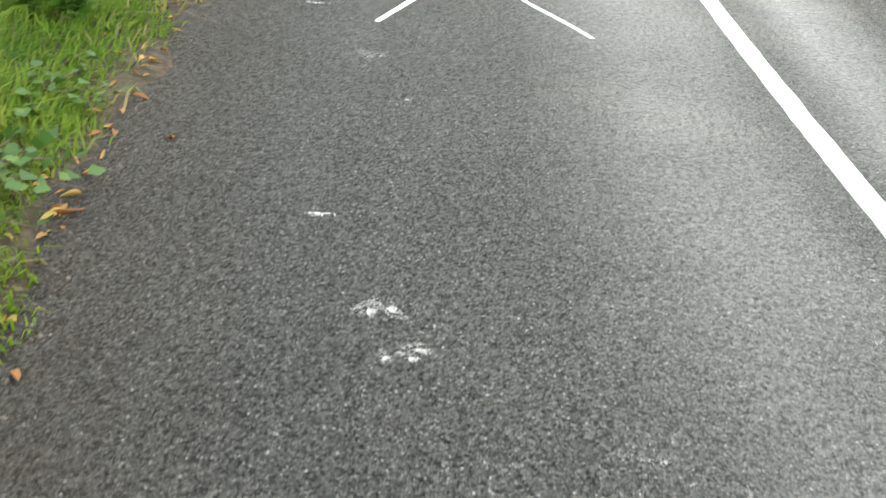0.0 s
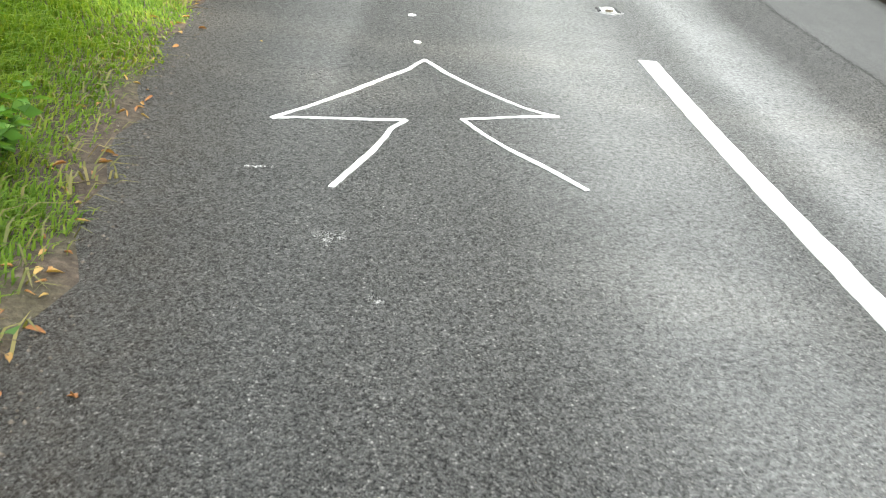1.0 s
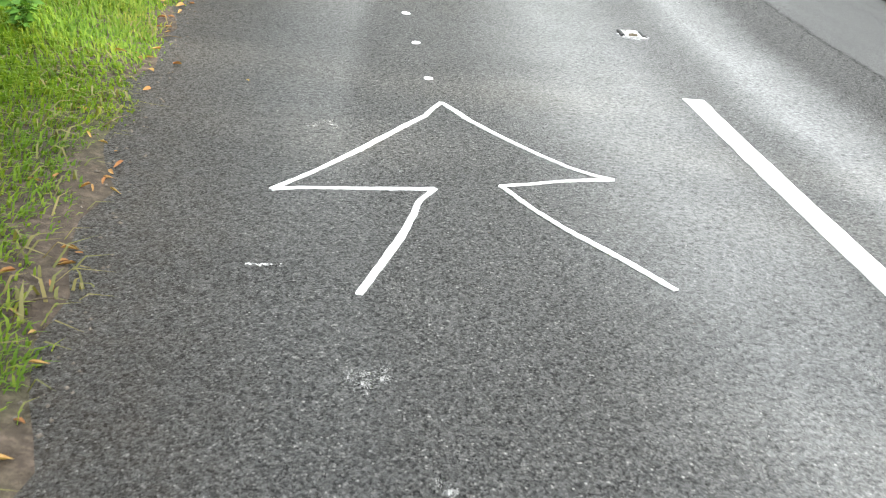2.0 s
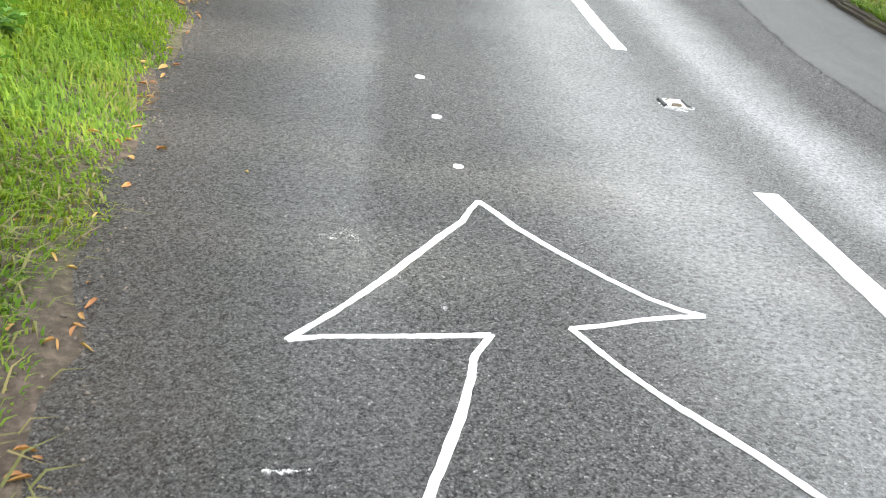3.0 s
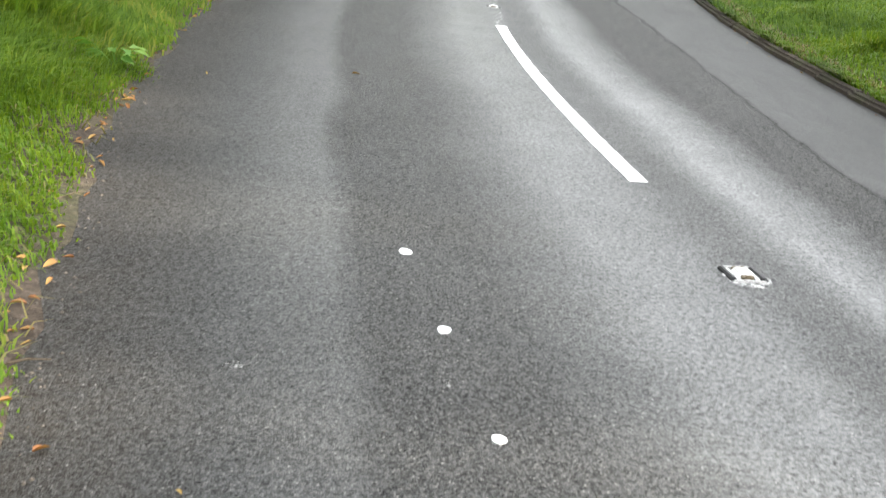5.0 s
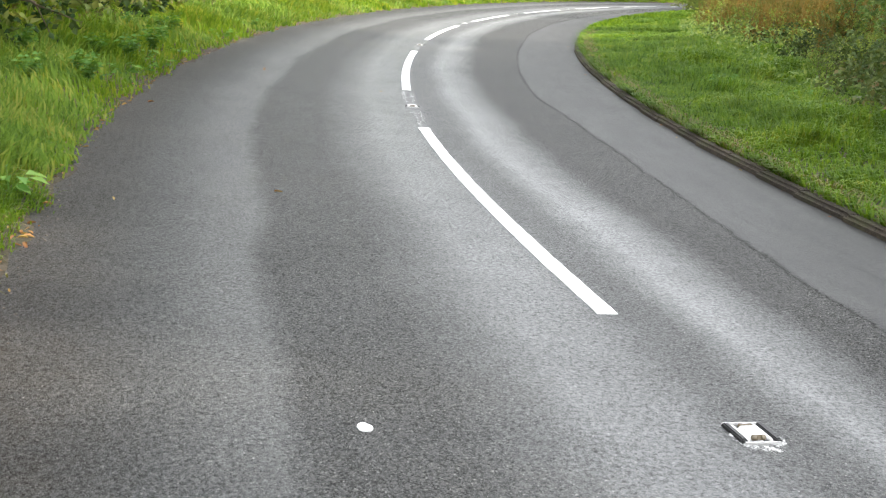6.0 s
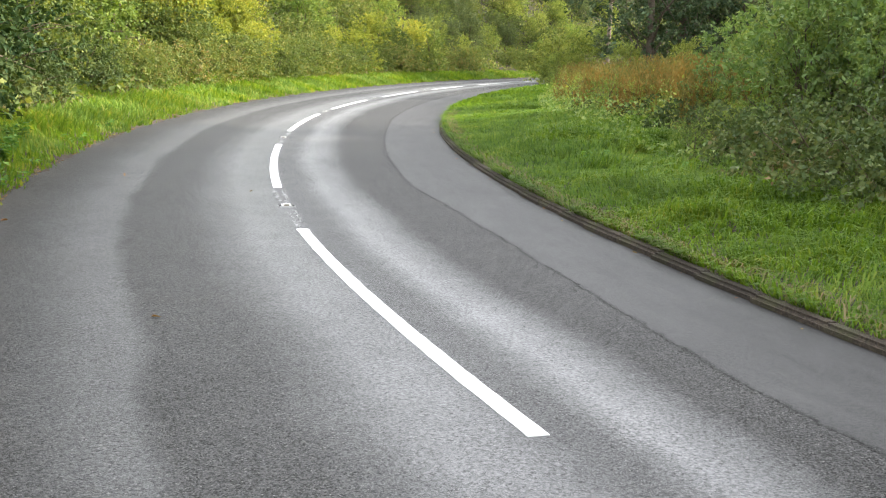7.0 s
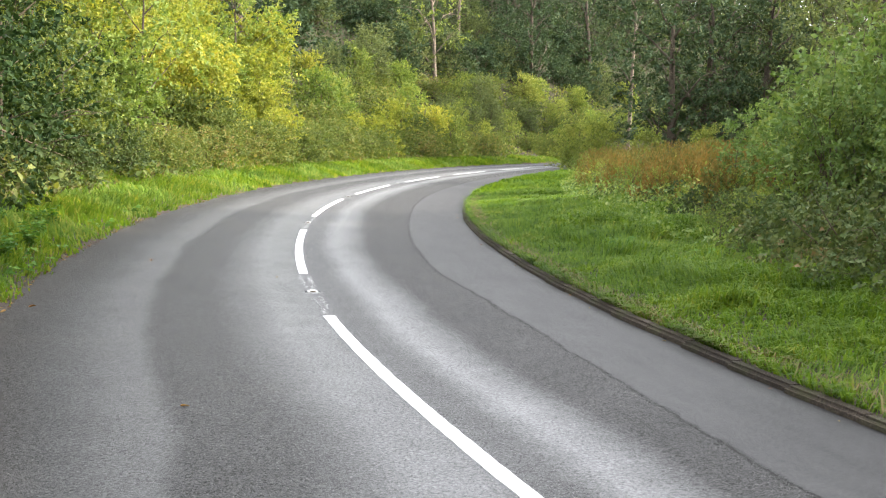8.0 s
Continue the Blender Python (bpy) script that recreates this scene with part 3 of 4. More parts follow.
def splat(x, y, rx, ry, mat, label, name="paint_spot", group="paint spots", turn=0.0, lobes=0.18, z=0.005):
    n = 18
    ph = rng.uniform(0, 6.28, 3)
    verts = [(0.0, 0.0, z)]
    for ring, zz in ((1.0, z), (1.06, 0.0005)):
        for k in range(n):
            w = 2 * math.pi * k / n
            r = ring * (1 + lobes * math.sin(2 * w + ph[0]) + lobes * 0.7 * math.sin(3 * w + ph[1]) + lobes * 0.5 * math.sin(5 * w + ph[2]))
            verts.append((rx * r * math.cos(w), ry * r * math.sin(w), zz))
    faces = [(0, 1 + k, 1 + (k + 1) % n) for k in range(n)]
    faces += [(1 + k, 1 + n + k, 1 + n + (k + 1) % n, 1 + (k + 1) % n) for k in range(n)]
    ob = tagged(new(name, mesh_from(name, verts, faces, mat)), label, "road marking", group)
    ob.matrix_basis = pose(x, y, 0, 0, 0, turn)
    return ob


for x, y, rx, ry in [(-0.130, 8.185, 0.020, 0.028), (-0.173, 9.012, 0.025, 0.031), (-0.216, 9.87, 0.027, 0.035)]:
    splat(x, y, rx, ry, SPRAY, "solid white paint dot on the asphalt", lobes=0.08)
splat(-0.226, 8.556, 0.013, 0.03, SPLAT, "small faded white paint speck")
for x, y, rx, ry, a in [(-0.586, 7.229, 0.04, 0.06, 20), (-0.655, 7.19, 0.03, 0.05, 0), (-0.17, 2.738, 0.036, 0.045, 10), (-0.125, 2.75, 0.03, 0.05, 60), (-0.030, 2.575, 0.03, 0.032, 0),
                        (-0.045, 2.53, 0.024, 0.018, 0), (-0.105, 2.52, 0.017, 0.02, 0), (-0.411, 4.898, 0.045, 0.05, 10), (-0.36, 4.93, 0.03, 0.05, 0), (-0.21, 4.42, 0.022, 0.035, 0), (1.005, 5.133, 0.03, 0.05, 0),
                        (1.182, 2.939, 0.03, 0.03, 0), (0.483, 2.233, 0.05, 0.015, 0), (-0.293, 6.653, 0.018, 0.03, 0), (0.88, 7.424, 0.03, 0.03, 0), (1.235, 3.354, 0.06, 0.015, -20), (-0.883, 8.651, 0.03, 0.025, 0),
                        (0.892, 8.999, 0.014, 0.05, 0)]:
    splat(x, y, rx, ry, FRESH_SPLAT if y < 2.8 and x < 0 else SPLAT, "faint grey-white splash stain on the asphalt", "stain", "splash stains", a, 0.3, 0.003)
for x, y, w, a in [(-0.367, 3.272, 0.09, 4), (-0.72, 5.62, 0.11, 8)]:
    v, f = ribbon([(x - w / 2, y - 0.01), (x, y), (x + w / 2, y + 0.008)], [0.012, 0.016, 0.012], 0.004, 0.003, 4)
    tagged(new("paint_scuff", mesh_from("paint_scuff", v, f, WORN_LINE)), "short faded white paint scuff", "road marking", "paint scuffs")


def build_stud(s, d):
    """A road stud: iron frame, pale rubber pad, two pairs of glass beads facing each way."""
    x, y = on_road(s, d)
    root = empty("road_stud", float(x), float(y), 0.0, -math.degrees(np.interp(s, S, _h)), "worn reflecting road stud in a black iron frame", "road stud", "road studs")
    def box(sx, sy, sz, bev, at, taper=1.0):
        bm = bmesh.new()
        bmesh.ops.create_cube(bm, size=1.0)
        bmesh.ops.scale(bm, vec=(sx, sy, sz), verts=bm.verts)
        for v in bm.verts:
            if v.co.z > 0:
                v.co.y *= taper
        bmesh.ops.bevel(bm, geom=bm.edges[:], offset=bev, segments=2, affect="EDGES")
        bmesh.ops.translate(bm, vec=at, verts=bm.verts)
        return bm
    def add(name, bm, mat, label=""):
        me = bpy.data.meshes.new(name)
        bm.to_mesh(me)
        bm.free()
        me.materials.append(mat)
        return part(name, me, root, label)
    for sx in (-1, 1):
        add("frame_rail", box(0.024, 0.20, 0.022, 0.005, (sx * 0.068, 0, 0.006), 0.8), IRON)
        add("frame_rib", box(0.008, 0.17, 0.016, 0.003, (sx * 0.046, 0, 0.005), 0.85), RUBBER, "pale worn rib")
    for sy in (-1, 1):
        add("frame_bar", box(0.15, 0.02, 0.014, 0.004, (0, sy * 0.092, 0.003)), STEEL, "pale worn metal bar")
    add("rubber_pad", box(0.078, 0.12, 0.034, 0.01, (0, 0, 0.008), 0.6), RUBBER, "white rubber pad")
    for sy in (-1, 1):
        add("bead_recess", box(0.056, 0.012, 0.022, 0.003, (0, sy * 0.052, 0.010)), LENS, "dark brown recess for the beads")
    for sx in (-0.019, 0.019):
        for sy in (-1, 1):
            bm = bmesh.new()
            bmesh.ops.create_uvsphere(bm, u_segments=10, v_segments=6, radius=0.0105)
            bmesh.ops.translate(bm, vec=(sx, sy * 0.057, 0.012), verts=bm.verts)
            add("reflector", bm, LENS, "dirty amber glass bead")
    bm = bmesh.new()
    bmesh.ops.create_circle(bm, cap_ends=True, segments=16, radius=1.0)
    for k, v in enumerate(bm.verts):
        v.co.x, v.co.y = v.co.x * 0.10 * (1 + 0.1 * math.sin(k * 2.3)), v.co.y * 0.12 * (1 + 0.12 * math.sin(k * 1.7)) - 0.05
        v.co.z = 0.0035
    add("old_paint", bm, WORN_LINE, "worn white paint round the stud")


for s, d in [(9.82, 0.01), (19.15, 0.0), (28.6, 0.0), (37.7, 0.0), (46.5, 0.0), (55.5, 0.0)]:
    build_stud(s, d)


# ---- grass ----
def grass_field(name, x, y, length, lean, mat, label, width=0.006, category="grass", group="", sort="stuff", aim=None):
    n = len(x)
    z = height(x, y) - 0.01
    a = 3.5 * bumps(x * 0.9, y * 0.8) + rng.normal(0, 1.0, n) if aim is None else aim + rng.normal(0, 0.55, n)
    ln = length * rng.uniform(0.45, 1.25, n)
    out = np.stack([np.cos(a), np.sin(a), np.zeros(n)], 1)
    side = np.stack([-np.sin(a), np.cos(a), np.zeros(n)], 1) * (np.asarray(width) * rng.uniform(0.7, 1.4, n))[:, None]
    bend = (ln * lean * rng.uniform(0.3, 1.4, n))[:, None]
    base = np.stack([x, y, z], 1)
    mid = base + out * bend * 0.35 + np.array([0, 0, 1.0]) * ln[:, None] * 0.6
    tip = base + out * bend + np.array([0, 0, 1.0]) * (ln * np.clip(1 - 0.35 * lean, 0.5, 1))[:, None]
    v = np.stack([base - side, base + side, mid + side * 0.8, mid - side * 0.8, tip], 1).reshape(-1, 3)
    o = np.arange(n)[:, None] * 5
    loops = (o + np.array([[0, 1, 2, 0, 2, 3, 3, 2, 4]])).ravel()
    return tagged(new(name, mesh_np(name, v, loops, 3, mat)), label, category, group, sort)


def scatter(s0, s1, d0, d1, n, power=1.0, clump=0.0):
    s = s0 + (s1 - s0) * rng.uniform(0, 1, n) ** power
    d = rng.uniform(d0, d1, n)
    if clump:
        k = max(1, n // 40)
        cs, cd = s[:k], d[:k]
        pick = rng.integers(0, k, n)
        use = rng.uniform(0, 1, n) < clump
        s = np.where(use, cs[pick] + rng.normal(0, 0.10, n), s)
        d = np.where(use, cd[pick] + rng.normal(0, 0.08, n), d)
    return s, d


def left_grass():
    s, d = scatter(0.5, 16, -4.7, -2.45, 110000, 1.0, 0.5)
    edge = edge_off(s) - 0.09 - 0.08 * np.sin(s * 1.7 + 0.5) * np.sin(s * 0.67) + 0.04 * np.sin(s * 5.3) + rng.normal(0, 0.03, len(s))
    keep = d < edge
    s, d, edge = s[keep], d[keep], edge[keep]
    x, y = on_road(s, d)
    tall = np.clip(0.07 + 0.22 * np.clip((edge - d) / 0.8, 0, 1), 0, 0.3) * (0.75 + 0.35 * np.clip(bumps(x * 1.3, y * 1.1), -1, 1))
    grass_field("verge_grass", x, y, tall, 0.95, GRASS, "lush green grass on the roadside verge", 0.0042)
    s, d = scatter(14, 118, -5.6, -2.6, 84000, 1.6, 0.4)
    edge = edge_off(s) - 0.06 + 0.06 * np.sin(s * 3.1) + rng.normal(0, 0.04, len(s))
    keep = d < edge
    s, d = s[keep], d[keep]
    x, y = on_road(s, d)
    far = np.clip((s - 14) / 60, 0, 1)
    tall = np.clip(0.09 + 0.2 * np.clip((edge_off(s) - d) / 0.9, 0, 1), 0, 0.3)
    grass_field("verge_grass", x, y, tall, 0.6, GRASS, "bright green grass verge below the hedge bank", 0.008 + 0.016 * far)
    s, d = scatter(0.5, 50, -1.0, -0.02, 6500, 1.2, 0.4)
    d = d + edge_off(s)
    x, y = on_road(s, d)
    grass_field("dry_grass", x, y, np.full(len(x), 0.09), 1.6, DRY, "dry yellowed grass along the road edge", 0.005)


def right_grass():
    s, d = scatter(4, 40, 0.115, 4.4, 120000, 1.15, 0.55)
    d = d + kerb_off(s)
    x, y = on_road(s, d)
    tall = 0.09 + 0.20 * np.clip((d - kerb_off(s)) / 1.8, 0, 1) * (0.8 + 0.7 * np.clip(bumps(x * 1.3, y * 1.5), -1, 1))
    grass_field("verge_grass", x, y, tall, 1.25, GRASS, "thick green grass behind the kerb", 0.0045 + 0.007 * np.clip((s - 6) / 30, 0, 1))
    for k in range(60):
        s0, d0 = rng.uniform(9, 30), rng.uniform(0.7, 3.6)
        n = 130
        s, d = s0 + rng.normal(0, 0.16, n), kerb_off(s0) + d0 + rng.normal(0, 0.13, n)
        x, y = on_road(s, d)
        grass_field("grass_tussock", x, y, np.full(n, rng.uniform(0.24, 0.38)), 1.1, GRASS, "long drooping green grass tussock on the verge", 0.0055, "grass", "grass tussocks", "")
    s, d = scatter(38, 80, 0.1, 3.5, 20000, 1.3, 0.4)
    d = d + kerb_off(s)
    x, y = on_road(s, d)
    grass_field("verge_grass", x, y, np.full(len(x), 0.17), 0.6, GRASS, "bright green grass on the inside of the bend", 0.02)
    s, d = scatter(4, 44, 0.112, 0.2, 9000, 1.2, 0.35)
    keep = np.sin(s * 2.1) * np.sin(s * 0.83 + 1) + 0.4 * np.sin(s * 6.7) > rng.uniform(-1.1, 0.6, len(s))
    s, d = s[keep], np.maximum(d[keep], 0.112)
    x, y = on_road(s, d + kerb_off(s))
    grass_field("kerb_grass", x, y, np.full(len(x), 0.15), 1.25, GRASS, "ragged grass hanging over the kerb", 0.005 + 0.006 * np.clip((s - 6) / 30, 0, 1), aim=math.pi - np.interp(s, S, _h))
    s, d = scatter(4, 40, 0.115, 0.34, 4500)
    d = d + kerb_off(s)
    x, y = on_road(s, d)
    grass_field("dry_grass", x, y, np.full(len(x), 0.13), 1.9, DRY, "dry yellowed grass hanging over the kerb", 0.006)


def back_grass():
    """The verges behind the start of the walk, and the foot of the bank."""
    keep_state = rng.bit_generator.state
    for name, s0, s1, d0, d1, n in (("verge_grass", -16, 0.6, -5.0, -2.62, 16000), ("verge_grass", -16, 4.2, 2.6, 7.0, 24000), ("verge_grass", -16, 16, -9.0, -4.7, 26000), ("verge_grass", 4, 20, 6.8, 13.0, 24000)):
        s, d = scatter(s0, s1, d0, d1, n, 1.0, 0.4)
        x, y = on_road(s, d)
        grass_field(name, x, y, np.full(len(x), 0.22), 0.9, GRASS, "long green grass on the roadside verge", 0.011)
    rng.bit_generator.state = keep_state


left_grass()
right_grass()
back_grass()


# ---- plants with stems and leaves ----
def weed_meshes(kind):
    """Stem and leaf meshes of one roadside weed, standing at the origin."""
    stems, pos, way = [], [], []
    if kind == "nettle":
        for k in range(7):
            a, h = rng.uniform(0, 6.28), rng.uniform(0.18, 0.34)
            lx, ly = math.cos(a) * 0.12, math.sin(a) * 0.12
            pts = [(lx * t * t + rng.normal(0, 0.004), ly * t * t, h * t) for t in (0, 0.35, 0.7, 1)]
            stems.append(tube(pts, [0.003, 0.0026, 0.002, 0.001], 4))
            for j in range(7):
                t = 0.3 + 0.1 * j
                for q in (0, math.pi):
                    b = a + q + j * math.pi / 2
                    pos.append((lx * t * t, ly * t * t, h * t))
                    way.append((math.cos(b), math.sin(b), 0.05 - 0.15 * (1 - t)))
        size, width, mat = 0.068, 0.62, WEED
    elif kind == "ivy":
        for k in range(6):
            a = rng.uniform(0, 6.28)
            pts = [(math.cos(a + 0.4 * t) * 0.3 * t, math.sin(a + 0.4 * t) * 0.3 * t, 0.015 + 0.03 * math.sin(3 * t)) for t in (0, 0.33, 0.66, 1)]
            stems.append(tube(pts, [0.003, 0.003, 0.002, 0.001], 4))
            for j in range(9):
                t = 0.15 + 0.1 * j
                b = a + rng.choice([-1.2, 1.2]) + rng.normal(0, 0.3)
                pos.append((math.cos(a + 0.4 * t) * 0.3 * t, math.sin(a + 0.4 * t) * 0.3 * t, 0.03 + rng.uniform(0, 0.05)))
                way.append((math.cos(b), math.sin(b), 0.15))
        size, width, mat = 0.045, 0.95, IVY
    else:
        for k in range(16):
            a = rng.uniform(0, 6.28)
            ln = rng.uniform(0.05, 0.14)
            pts = [(math.cos(a) * ln * t, math.sin(a) * ln * t, ln * 1.0 * t) for t in (0, 0.5, 1)]
            stems.append(tube(pts, [0.002, 0.0018, 0.001], 4))
            pos.append(pts[-1])
            way.append((math.cos(a), math.sin(a), -0.1))
        size, width, mat = 0.1, 0.5, WEED
    v, f = join(stems)
    return mesh_from("stem", v, f, TWIG if kind == "ivy" else WEED), leaves("foliage", np.array(pos), np.array(way), size, mat, width, 0.1, 0.85)


def plant(name, meshes, x, y, z, rz, scale, label, category, group):
    root = empty(name, x, y, z, rz, label, category, group)
    root.scale = (scale,) * 3
    for me in meshes:
        ob = part(me.name.split(".")[0], me, root)
        if me.name.startswith("seed_spike"):
            tagged(ob, kind="stuff")
    return root


def weeds():
    spots = {
        "nettle": ("nettle_plant", "leafy green nettle growing in the verge grass", "nettle", "nettles", [(0.6, 26, -4.3, -3.25)], 56),
        "ivy": ("ivy_patch", "low dark ivy creeping to the road edge", "ivy", "ivy patches", [(0.6, 4.4, -3.05, -2.78)], 11),
        "dock": ("dock_rosette", "broad-leaved green dock rosette in the grass", "dock plant", "dock rosettes", [(0.8, 30, -4.0, -3.0), (8, 26, 4.3, 6.0)], 26),
    }
    for kind, (name, label, category, group, zones, count) in spots.items():
        first = None
        for k in range(count):
            s0, s1, d0, d1 = zones[k % len(zones)]
            s, d = rng.uniform(s0, s1), rng.uniform(d0, d1)
            if kind == "nettle" and k < 26:
                s, d = rng.uniform(1.8, 6.0), rng.uniform(-3.5, -2.85)
            x, y = (float(q) for q in on_road(s, d))
            m = pose(x, y, height1(x, y) + 0.01, 0, 0, rng.uniform(0, 360)) @ Matrix.Scale(rng.uniform(0.75, 1.25), 4)
            if first is None:
                first = plant(name, weed_meshes(kind), 0, 0, 0, 0, 1, label, category, group)
                first.matrix_basis = m
            else:
                c = copy_thing(first, m)
                c.matrix_basis = m


weeds()


# ---- shrubs and trees ----
def crown_points(lobes, twigs, per, reach, droop=0.0):
    """Leaf places and directions on twigs that start inside lobes (x, y, z, rx, ry, rz) and grow outwards."""
    L = np.array(lobes, float)
    vol = L[:, 3] * L[:, 4] + L[:, 4] * L[:, 5]
    pick = rng.choice(len(L), twigs, p=vol / vol.sum())
    dirs = unit(rng.normal(0, 1, (twigs, 3)) + np.array([0, 0, 0.25]))
    r = rng.uniform(0.55, 1.0, twigs) ** 0.6
    start = L[pick, :3] + dirs * L[pick, 3:] * r[:, None]
    grow = unit(dirs + rng.normal(0, 0.35, (twigs, 3)) + np.array([0, 0, 0.3 - droop]))
    t = np.tile(np.linspace(0.1, 1, per), twigs)
    k = np.repeat(np.arange(twigs), per)
    ln = (reach * rng.uniform(0.5, 1.4, twigs))[k]
    pos = start[k] + grow[k] * (t * ln)[:, None] + rng.normal(0, 0.05 * reach, (twigs * per, 3))
    pos[:, 2] -= droop * (t * ln) ** 2
    way = grow[k] * 0.6 + rng.normal(0, 0.7, (twigs * per, 3))
    way[:, 2] -= 0.15 + droop * 0.4
    return pos, way, start, grow, reach


def stems_mesh(starts, grows, reach, base_r, height_, n, mat, forks=40):
    """Stems from the foot up into the crown, with twigs under the leaves."""
    pieces = []
    idx = rng.choice(len(starts), min(n, len(starts)), replace=False)
    for i in idx:
        e = starts[i]
        foot = np.array([rng.normal(0, base_r * 2), rng.normal(0, base_r * 2), -0.15])
        m1 = foot * 0.5 + e * 0.5 + np.array([-e[0] * 0.15, -e[1] * 0.15, 0.12 * height_]) + rng.normal(0, 0.04 * height_, 3)
        pts = [tuple(foot), tuple(foot * 0.75 + m1 * 0.25 + rng.normal(0, 0.01 * height_, 3)), tuple(m1), tuple(e), tuple(e + grows[i] * reach)]
        pieces.append(tube(pts, [base_r, base_r * 0.8, base_r * 0.55, base_r * 0.3, base_r * 0.1], 5))
    for i in rng.choice(len(starts), min(forks, len(starts)), replace=False):
        e = starts[i]
        inner = e * np.array([0.6, 0.6, 0.75])
        pieces.append(tube([tuple(inner), tuple((inner + e) / 2 + rng.normal(0, 0.02 * height_, 3)), tuple(e + grows[i] * reach * 0.8)], [base_r * 0.3, base_r * 0.22, base_r * 0.08], 4))
    v, f = join(pieces)
    return mesh_from("branchwork", v, f, mat, True)


def shrub_kind(width, tall, lobes, twigs, per, size, reach, mat, bark_mat=None, droop=0.0, leaf_w=0.55, stems=8, foot=0.0):
    """Meshes of one kind of shrub: stems and crown."""
    L = []
    for k in range(lobes):
        a, r = rng.uniform(0, 6.28), width * 0.32 * math.sqrt(rng.uniform(0, 1))
        h = tall * rng.uniform(0.35 + foot, 0.78)
        q = width * rng.uniform(0.16, 0.30)
        L.append((math.cos(a) * r, math.sin(a) * r, h, q, q * rng.uniform(0.8, 1.2), min(h * 0.75, tall * rng.uniform(0.16, 0.30))))
    if foot == 0.0:
        for k in range(lobes):
            a = rng.uniform(0, 6.28)
            q = width * rng.uniform(0.14, 0.24)
            L.append((math.cos(a) * width * 0.36, math.sin(a) * width * 0.36, tall * 0.2, q, q, tall * 0.2))
    pos, way, st, gr, re_ = crown_points(L, twigs, per, reach, droop)
    pos[:, 2] = np.maximum(pos[:, 2], 0.02)
    crown = leaves("crown", pos, way, size, mat, leaf_w, 0.15, 0.45)
    return stems_mesh(st, gr, re_, 0.012 + 0.008 * tall, tall, stems, bark_mat or TWIG, 30), crown


def tree_kind(tall, trunk_r, crown_lo, width, lobes, twigs, per, size, reach, mat, bark_mat, droop=0.1):
    """Meshes of a tree: tapered trunk with limbs, and a crown."""
    L = []
    for k in range(lobes):
        t = (k + 0.5) / lobes
        h = crown_lo + (tall - crown_lo) * t
        spread = width * 0.5 * math.sin(math.pi * min(0.95, 0.25 + 0.7 * t)) * rng.uniform(0.5, 1.0)
        a = k * 2.4
        q = width * rng.uniform(0.14, 0.24)
        L.append((math.cos(a) * spread, math.sin(a) * spread, h, q, q, q * 0.7))
    pos, way, st, gr, re_ = crown_points(L, twigs, per, reach, droop)
    crown = leaves("crown", pos, way, size, mat, 0.55, 0.15, 0.45)
    bend = rng.normal(0, 0.02 * tall, (5, 2))
    tp = [(bend[i][0] * i / 4, bend[i][1] * i / 4, -0.4 + (tall * 0.92 + 0.4) * i / 4) for i in range(5)]
    pieces = [tube(tp, [trunk_r * 1.25, trunk_r, trunk_r * 0.75, trunk_r * 0.45, trunk_r * 0.1], 10)]
    for lx, ly, lz, q, *_ in L:
        z0 = max(crown_lo * 0.6, lz - math.hypot(lx, ly) * 0.8)
        f = min(1, z0 / (tall * 0.92)) * 4
        i = min(3, int(f))
        p0 = Vector(tp[i]).lerp(Vector(tp[i + 1]), f - i)
        p2 = Vector((lx, ly, lz))
        pm = (p0 + p2) / 2 + Vector((0, 0, 0.08 * tall * rng.uniform(-0.5, 1)))
        r = trunk_r * 0.38
        pieces.append(tube([p0, pm, p2], [r, r * 0.6, r * 0.2], 6))
        for j in range(4):
            e = p2 + Vector(rng.normal(0, q * 0.8, 3))
            pieces.append(tube([pm.lerp(p2, 0.5), (p2 + e) / 2, e], [r * 0.3, r * 0.18, r * 0.05], 4))
    v, f = join(pieces)
    return mesh_from("trunk", v, f, bark_mat, True), crown


KINDS = {}


def stand(kind, x, y, scale=1.0, turn=None, sink=0.0, tilt=0.0, zs=1.0):
    """Put one plant of a kind on the ground at x, y."""
    name, make, label, category, group = KINDS[kind][:5]
    turn = rng.uniform(0, 360) if turn is None else turn
    m = pose(x, y, height1(x, y) - sink, rng.normal(0, tilt), rng.normal(0, tilt), turn) @ Matrix.Diagonal((scale, scale, scale * zs, 1))
    if len(KINDS[kind]) == 5:
        root = plant(name, make(), 0, 0, 0, 0, 1, label, category, group)
        KINDS[kind] = (name, make, label, category, group, root)
        root.matrix_basis = m
        return root
    c = copy_thing(KINDS[kind][5], m)
    c.matrix_basis = m
    return c


def kind(key, name, label, category, group, make):
    KINDS[key] = (name, make, label, category, group)


kind("bramble", "bramble_bush", "dense dark bramble bush with glossy leaves", "bramble", "bramble bushes", lambda: shrub_kind(2.4, 1.25, 7, 270, 13, 0.088, 0.34, BRAMBLE, None, 0.5, 0.7, 14))
kind("bramble_far", "bramble_bush", "tangled green bramble mound on the bank", "bramble", "bramble mounds on the bank", lambda: shrub_kind(3.4, 1.9, 7, 380, 13, 0.12, 0.5, BANK, None, 0.3, 0.65, 8))
kind("olive", "willow_shrub", "olive-green willow shrub on the bank", "shrub", "willow shrubs", lambda: shrub_kind(3.4, 3.6, 12, 300, 13, 0.24, 0.6, OLIVE, None, 0.0, 0.35, 8))
